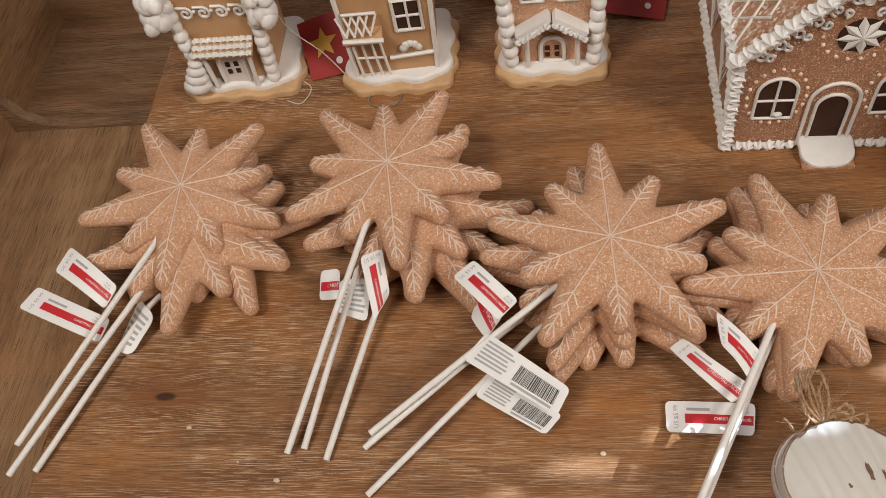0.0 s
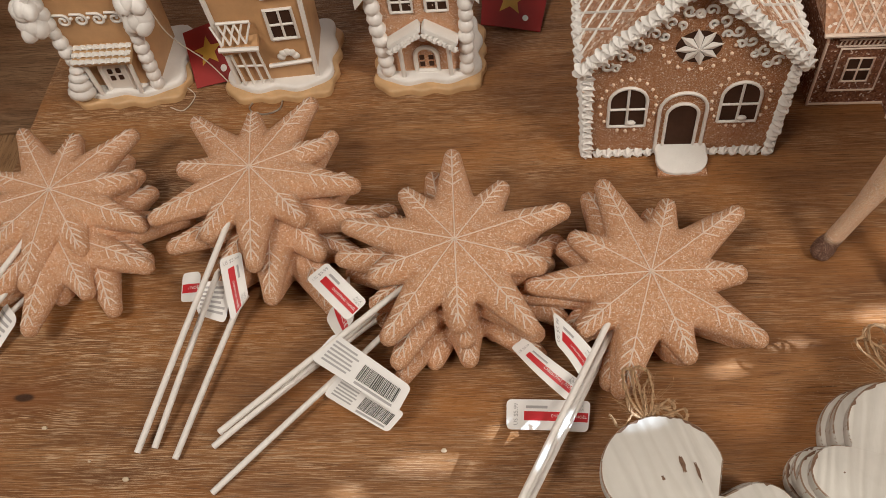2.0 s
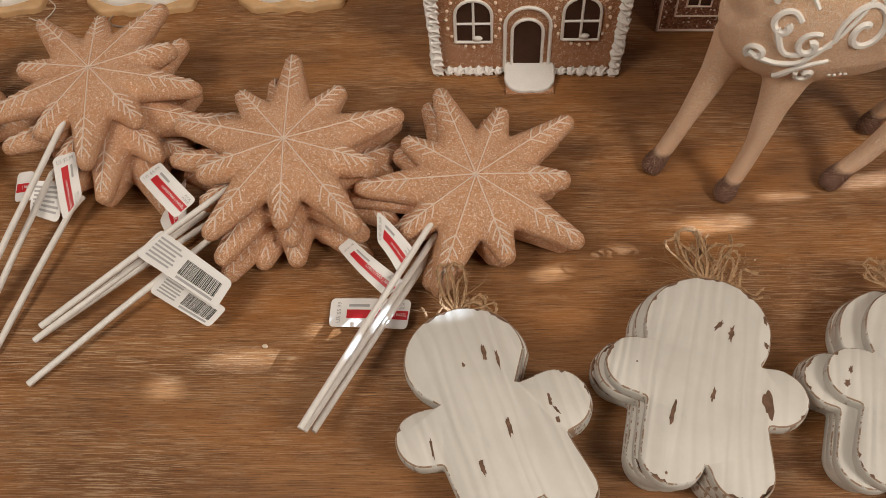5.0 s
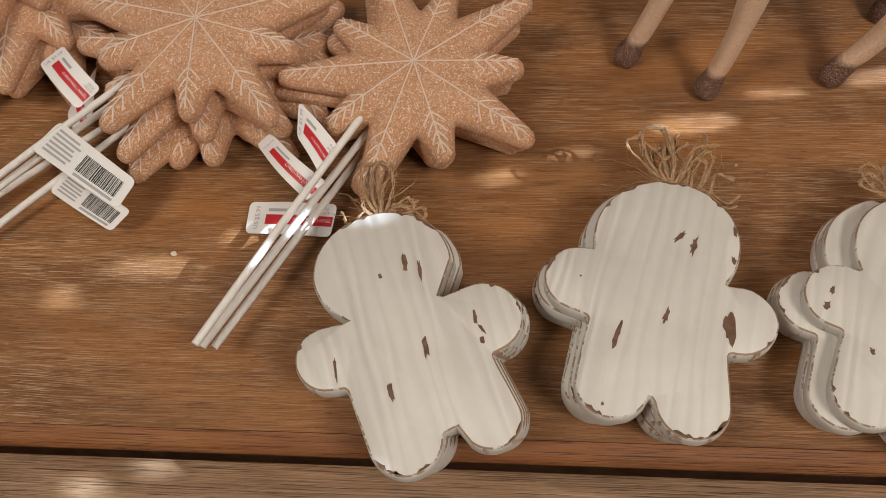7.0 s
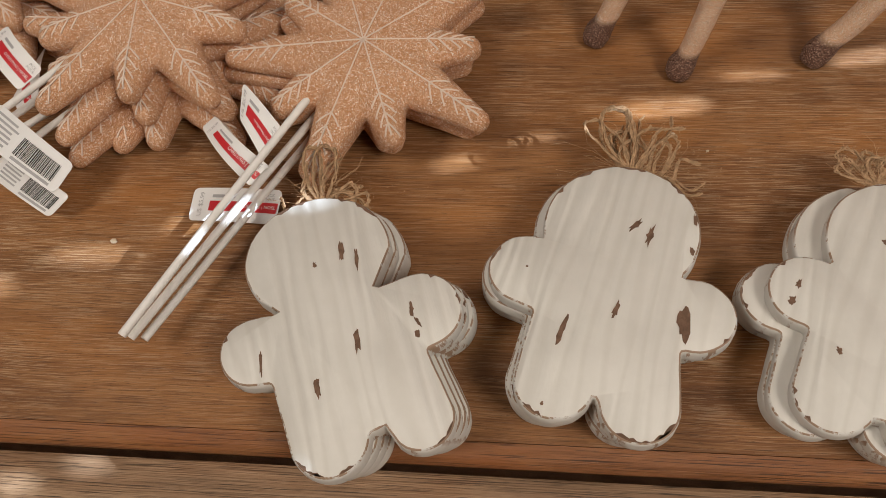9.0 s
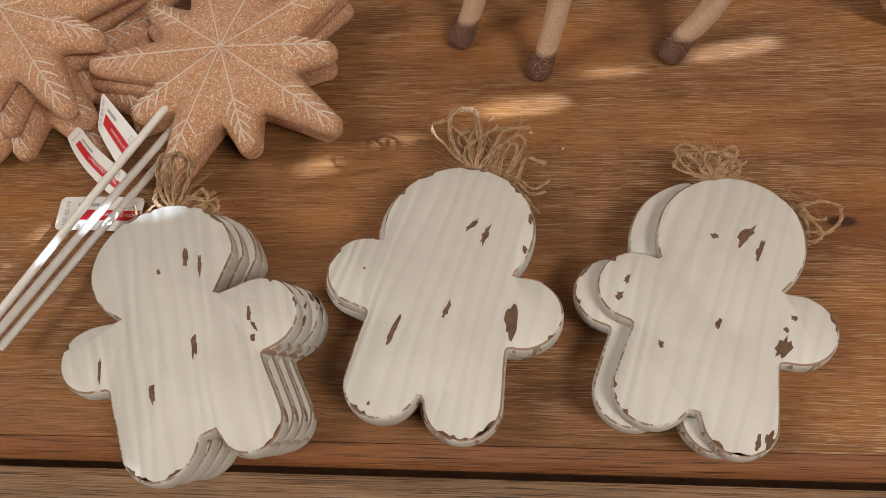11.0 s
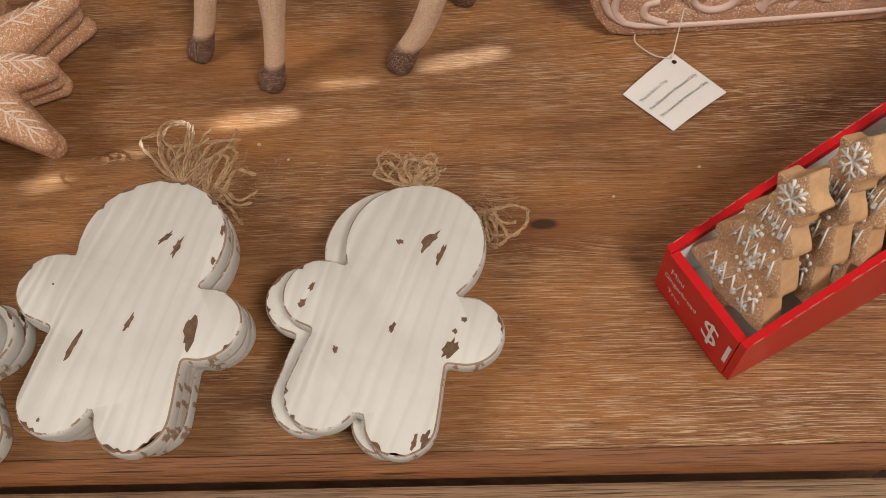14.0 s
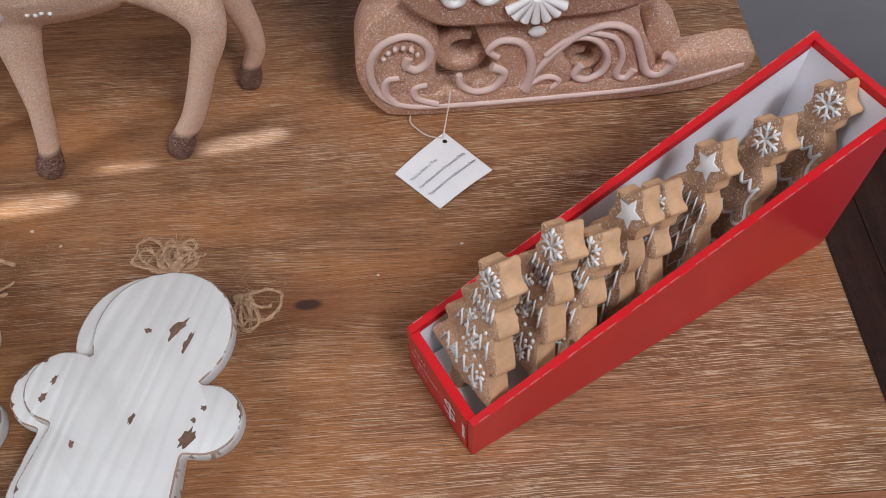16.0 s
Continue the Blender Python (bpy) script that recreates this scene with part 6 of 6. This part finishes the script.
def red_box():
    t = thing("counter_box", "glossy red card counter box with sloping sides, open on top", "display box")
    tk = 0.0036
    for name, v in (("front_side", 0.0), ("back_side", BOX_W - tk)):
        s = Shape().add([BM @ Vector(p) for vv in (v, v + tk) for p in ((0, vv, 0), (BOX_L, vv, 0), (BOX_L, vv, rim(BOX_L)), (0, vv, rim(0)))],
                        [(0, 1, 2, 3), (7, 6, 5, 4), (0, 4, 5, 1), (1, 5, 6, 2), (2, 6, 7, 3), (3, 7, 4, 0)])
        side = part(name, s, REDBOX, t, smooth=False)
        iv = v + tk + 0.0004 if v == 0.0 else v - 0.0004
        part("white_lining", Shape().add([BM @ Vector(p) for p in ((0.004, iv, 0.003), (BOX_L - 0.004, iv, 0.003), (BOX_L - 0.004, iv, rim(BOX_L - 0.004) - 0.0035), (0.004, iv, rim(0.004) - 0.0035))], [(0, 1, 2, 3)]), LINER, side, "white card lining", smooth=False)
        ev = v + 0.0003 if v == 0.0 else v + tk - 0.0003
        for k in range(34):
            l0 = 0.003 + k * 0.006
            if (k * 7) % 5 != 2:
                part("crease", Shape().tube([BM @ Vector((l, ev, rim(l) + 0.0001)) for l in (l0, l0 + 0.0045)], 0.00032, 4), FOLD, side, "rubbed pale crease")
    for name, l, hgt in (("near_end", 0.0, rim(0) - 0.0006), ("far_end", BOX_L - tk, rim(BOX_L) - 0.0006)):
        a, b = tk + 0.0002, BOX_W - tk - 0.0002
        side = part(name, Shape().block(l - (0.0006 if l == 0 else 0), l + tk, a, b, 0.0, hgt, BM), REDBOX, t, smooth=False)
        il = l + tk + 0.0004 if l == 0.0 else l - 0.0004
        part("white_lining", Shape().add([BM @ Vector(p) for p in ((il, a, 0.003), (il, b, 0.003), (il, b, hgt - 0.0035), (il, a, hgt - 0.0035))], [(0, 1, 2, 3)]), LINER, side, "white card lining", smooth=False)
        if l == 0.0:
            def face(x, z):
                return BM @ Vector((-0.0009, BOX_W - x, z))
            for text, x, z, w in (("Mini", 0.0075, 0.0225, 0.0085), ("Gingerbread", 0.0045, 0.0155, 0.0215), ("Tree", 0.0085, 0.0085, 0.0085), ("$1", 0.0315, 0.0075, 0.0165)):
                pts, faces, _ = letters(text)
                part("box_lettering", Shape().add([face(x + p[0] * w, z + p[1] * w) for p in pts], faces), PAPER, side, "white printed lettering", smooth=False)
    part("box_floor", Shape().block(tk, BOX_L - tk, tk, BOX_W - tk, 0.0002, 0.002, BM), LINER, t, smooth=False)
    part("packing_tray", Shape().block(0.006, BOX_L - 0.006, 0.007, BOX_W - 0.007, 0.002, 0.0125, BM, bevel=0.003), CARD, t, "white moulded packing tray")
    return t


red_box()


def tree_outline(kind):
    if kind == "cut":
        half = [(0.0045, 0.0), (0.0045, 0.010), (0.021, 0.010), (0.0225, 0.014), (0.014, 0.0265), (0.0185, 0.0275), (0.019, 0.031), (0.0095, 0.0425), (0.0135, 0.0435), (0.0135, 0.047), (0.0055, 0.056)]
    else:
        half = [(0.0045, 0.0), (0.0045, 0.010), (0.016, 0.0085), (0.0205, 0.012), (0.0195, 0.018), (0.0155, 0.0235), (0.0175, 0.028), (0.0165, 0.0335), (0.0115, 0.0385), (0.0130, 0.043), (0.0115, 0.048), (0.0055, 0.053)]
    half = half[:-1] + [(0.0046, 0.0530), (0.0088, 0.0545), (0.0066, 0.0592), (0.0112, 0.0645), (0.0044, 0.0655), (0.0, 0.0735)]
    pts = half + [(-x, y) for x, y in reversed(half[:-1])]
    for _ in range(2):  # rounded corners
        pts = [q for a, b in zip(pts, pts[1:] + pts[:1]) for q in ((a[0] * 0.75 + b[0] * 0.25, a[1] * 0.75 + b[1] * 0.25), (a[0] * 0.25 + b[0] * 0.75, a[1] * 0.25 + b[1] * 0.75))]
    return pts


def tree_parts(kind):
    pts = tree_outline(kind)
    s = Shape().prism(pts, Matrix.Translation((0, 0, -0.0075)), 0.0075, 0.0008)
    s.mi = [1] * (2 * len(pts)) + [0] * (len(s.mi) - 2 * len(pts))
    body = s.mesh("biscuit", [BISC_PALE if kind == "cut" else BISC, SIDE], True)
    body.set_sharp_from_angle(angle=radians(40))
    deco = []
    rnd = random.Random(3)
    rows = {"cut": ((0.018, 0.015), (0.035, 0.011), (0.050, 0.007)), "zigzag": ((0.013, 0.016), (0.021, 0.016), (0.029, 0.014), (0.037, 0.012), (0.045, 0.010)), "scallop": ()}[kind]
    for y, w in rows:
        n = 10
        zz = Shape().tube([(-w + 2 * w * i / n, y + (0.0035 if i % 2 else -0.0035) + rnd.uniform(-0.0008, 0.0008), 0.0002) for i in range(n + 1)], 0.0006, 5)
        deco.append(("piped_zigzag", zz.mesh("piped_zigzag", ICING)))
    c = Vector((0, 0.0615))
    if kind == "zigzag":
        star = [(c.x + r * math.sin(math.pi * k / 5), c.y + r * math.cos(math.pi * k / 5)) for k, r in ((k, 0.0062 if k % 2 == 0 else 0.0030) for k in range(10))]
        deco.append(("icing_star", Shape().prism(star[::-1], Matrix(), 0.0007, 0.0002).mesh("icing_star", ICING)))
    else:
        flake = Shape()
        for k in range(6):
            a = math.pi * k / 3
            d = Vector((math.cos(a), math.sin(a)))
            w = Vector((-d.y, d.x))
            flake.tube([(c.x, c.y, 0.0003), (c.x + d.x * 0.0065, c.y + d.y * 0.0065, 0.0003)], 0.0006, 5)
            for sd in (1, -1):
                p, q = c + d * 0.0032, c + d * 0.0050 + w * sd * 0.0020
                flake.tube([(p.x, p.y, 0.0003), (q.x, q.y, 0.0003)], 0.0005, 5)
        deco.append(("piped_snowflake", flake.mesh("piped_snowflake", ICING)))
    if kind == "cut":
        for k in range(46):
            y = rnd.uniform(0.013, 0.05)
            x = rnd.uniform(-1, 1) * 0.017 * (1 - (y - 0.01) / 0.062)
            deco.append(("icing_dot", (x, y)))
        for x, y in ((-0.006, 0.016), (0.010, 0.014), (0.002, 0.030), (-0.004, 0.041)):
            f2 = Shape()
            for k in range(3):
                a = math.pi * k / 3
                f2.tube([(x - 0.0026 * math.cos(a), y - 0.0026 * math.sin(a), 0.0003), (x + 0.0026 * math.cos(a), y + 0.0026 * math.sin(a), 0.0003)], 0.00045, 5)
            deco.append(("piped_snowflake", f2.mesh("piped_snowflake", ICING)))
    if kind == "scallop":
        for y, w in ((0.016, 0.018), (0.031, 0.0145), (0.046, 0.0105)):
            sc = Shape().tube([(-w + 2 * w * i / 20, y - 0.0035 * abs(math.sin(math.pi * i / 5)), 0.0002) for i in range(21)], 0.0008, 5)
            deco.append(("piped_scallop", sc.mesh("piped_scallop", ICING)))
        for sd in (1, -1):
            side = Shape().tube(bend((sd * 0.0165, 0.016, 0.0002), (sd * 0.0140, 0.0235, 0.0002), (sd * 0.0140, 0.031, 0.0002), (sd * 0.0100, 0.0385, 0.0002), (sd * 0.0100, 0.046, 0.0002)), 0.0007, 5)
            deco.append(("piped_border", side.mesh("piped_border", ICING)))
    return body, deco


SIDE = plain("golden_biscuit_side", (0.575, 0.345, 0.178), 0.5, 0.4, 0.16, 140, 0.3)
BISC_PALE = sugared("sugared_tan_biscuit", (0.70, 0.405, 0.205), (0.60, 0.325, 0.155), (0.86, 0.62, 0.42), 2300.0)
BISC = sugared("sugared_brown_biscuit", (0.50, 0.275, 0.135), (0.41, 0.205, 0.095), (0.66, 0.45, 0.29), 2300.0)
SPECK = Shape().ball((0, 0, 0.0), 0.0009, (1, 1, 0.7)).mesh("icing_dot", ICING)
KINDS = {k: tree_parts(k) for k in ("cut", "zigzag", "scallop")}
rnd = random.Random(12)
for i, (l, kind, lean, sc, shift) in enumerate(((0.0070, "cut", 13, 1.0, 0.0), (0.0300, "cut", 18, 1.0, 0.0005), (0.0425, "cut", 18, 0.96, -0.003), (0.0640, "zigzag", 18, 1.0, 0.0005), (0.0790, "cut", 17, 0.95, -0.003), (0.1050, "zigzag", 18, 1.0, 0.0), (0.1350, "scallop", 17, 1.0, 0.0005), (0.1680, "scallop", 17, 1.02, 0.0))):
    u, z = Vector((1, 0, 0)), Vector((0, 0, 1))
    a = radians(lean)
    up, nrm = u * math.sin(a) + z * math.cos(a), -u * math.cos(a) + z * math.sin(a)
    across = up.cross(nrm)
    m = BM @ Matrix.Translation((l, BOX_W / 2 + shift, 0.0135 + 0.0075 * math.sin(a))) @ Matrix((across, up, nrm)).transposed().to_4x4() @ pose(0, 0, 0, 0, 0, rnd.uniform(-3, 3)) @ pose(0, 0, 0, 0, rnd.uniform(-4, 4), 0) @ Matrix.Diagonal((1.0 * sc, 1.2 * sc, 1.25 * sc, 1))
    t = thing("gingerbread_tree", "small tan gingerbread tree with white zigzag icing and dots" if kind == "cut" else "small brown gingerbread tree with white icing zigzags and a star" if kind == "zigzag" else "small brown gingerbread tree with scalloped white icing", "ornament", "small gingerbread trees", m)
    body, deco = KINDS[kind]
    part("biscuit", body, None, t)
    for name, d in deco:
        part(name, SPECK if name == "icing_dot" else d, None, t, m=Matrix.Translation((d[0], d[1], 0.0002)) if name == "icing_dot" else None)

# ---- crumbs ----
fluff, rnd = Shape(), random.Random(77)
for cx, cy, count, sx, sy in ((0.312, 0.224, 150, 0.016, 0.008), (0.262, 0.214, 30, 0.010, 0.006), (0.43, 0.205, 30, 0.010, 0.006), (0.16, 0.205, 30, 0.014, 0.006)):
    for _ in range(count):
        p = Vector((rnd.gauss(cx, sx), rnd.gauss(cy, sy), 0.0002))
        a, ln = rnd.uniform(0, 6.3), rnd.uniform(0.0003, 0.0016)
        d = Vector((math.cos(a), math.sin(a), 0)) * ln
        fluff.tube([p, p + d * 0.5 + Vector((d.y, -d.x, 0.0002)) * 0.3, p + d], 0.00013, 3)
tagged(part("jute_fibre", fluff, TWINE), "fine brown jute fibres shed on the tabletop", "fibres", kind="stuff")

for x, y, r in ((-0.2112, 0.1917, 0.0016), (-0.1499, 0.1584, 0.0019), (0.0395, 0.1743, 0.0017), (0.4912, 0.2027, 0.0008), (0.5335, 0.2177, 0.0009), (0.316, 0.242, 0.0011), (-0.010, 0.330, 0.0010), (0.332, 0.232, 0.0008), (-0.176, 0.170, 0.0009), (0.505, 0.262, 0.0007)):
    s = Shape().ball((0, 0, r * 0.55), r, (1.3, 0.9, 0.6), 6)
    s.v = [(p[0] * (1 + 0.3 * noise.noise(Vector((x, y, 9 * p[2] / r)))), p[1] + 0.3 * r * noise.noise(Vector((y * 50, p[0] / r, 3))), p[2]) for p in s.v]
    tagged(part("crumb", s, CRUMB, m=Matrix.Translation((x, y, 0.0))), "tiny pale biscuit crumb lying on the tabletop", "crumb", "crumbs")
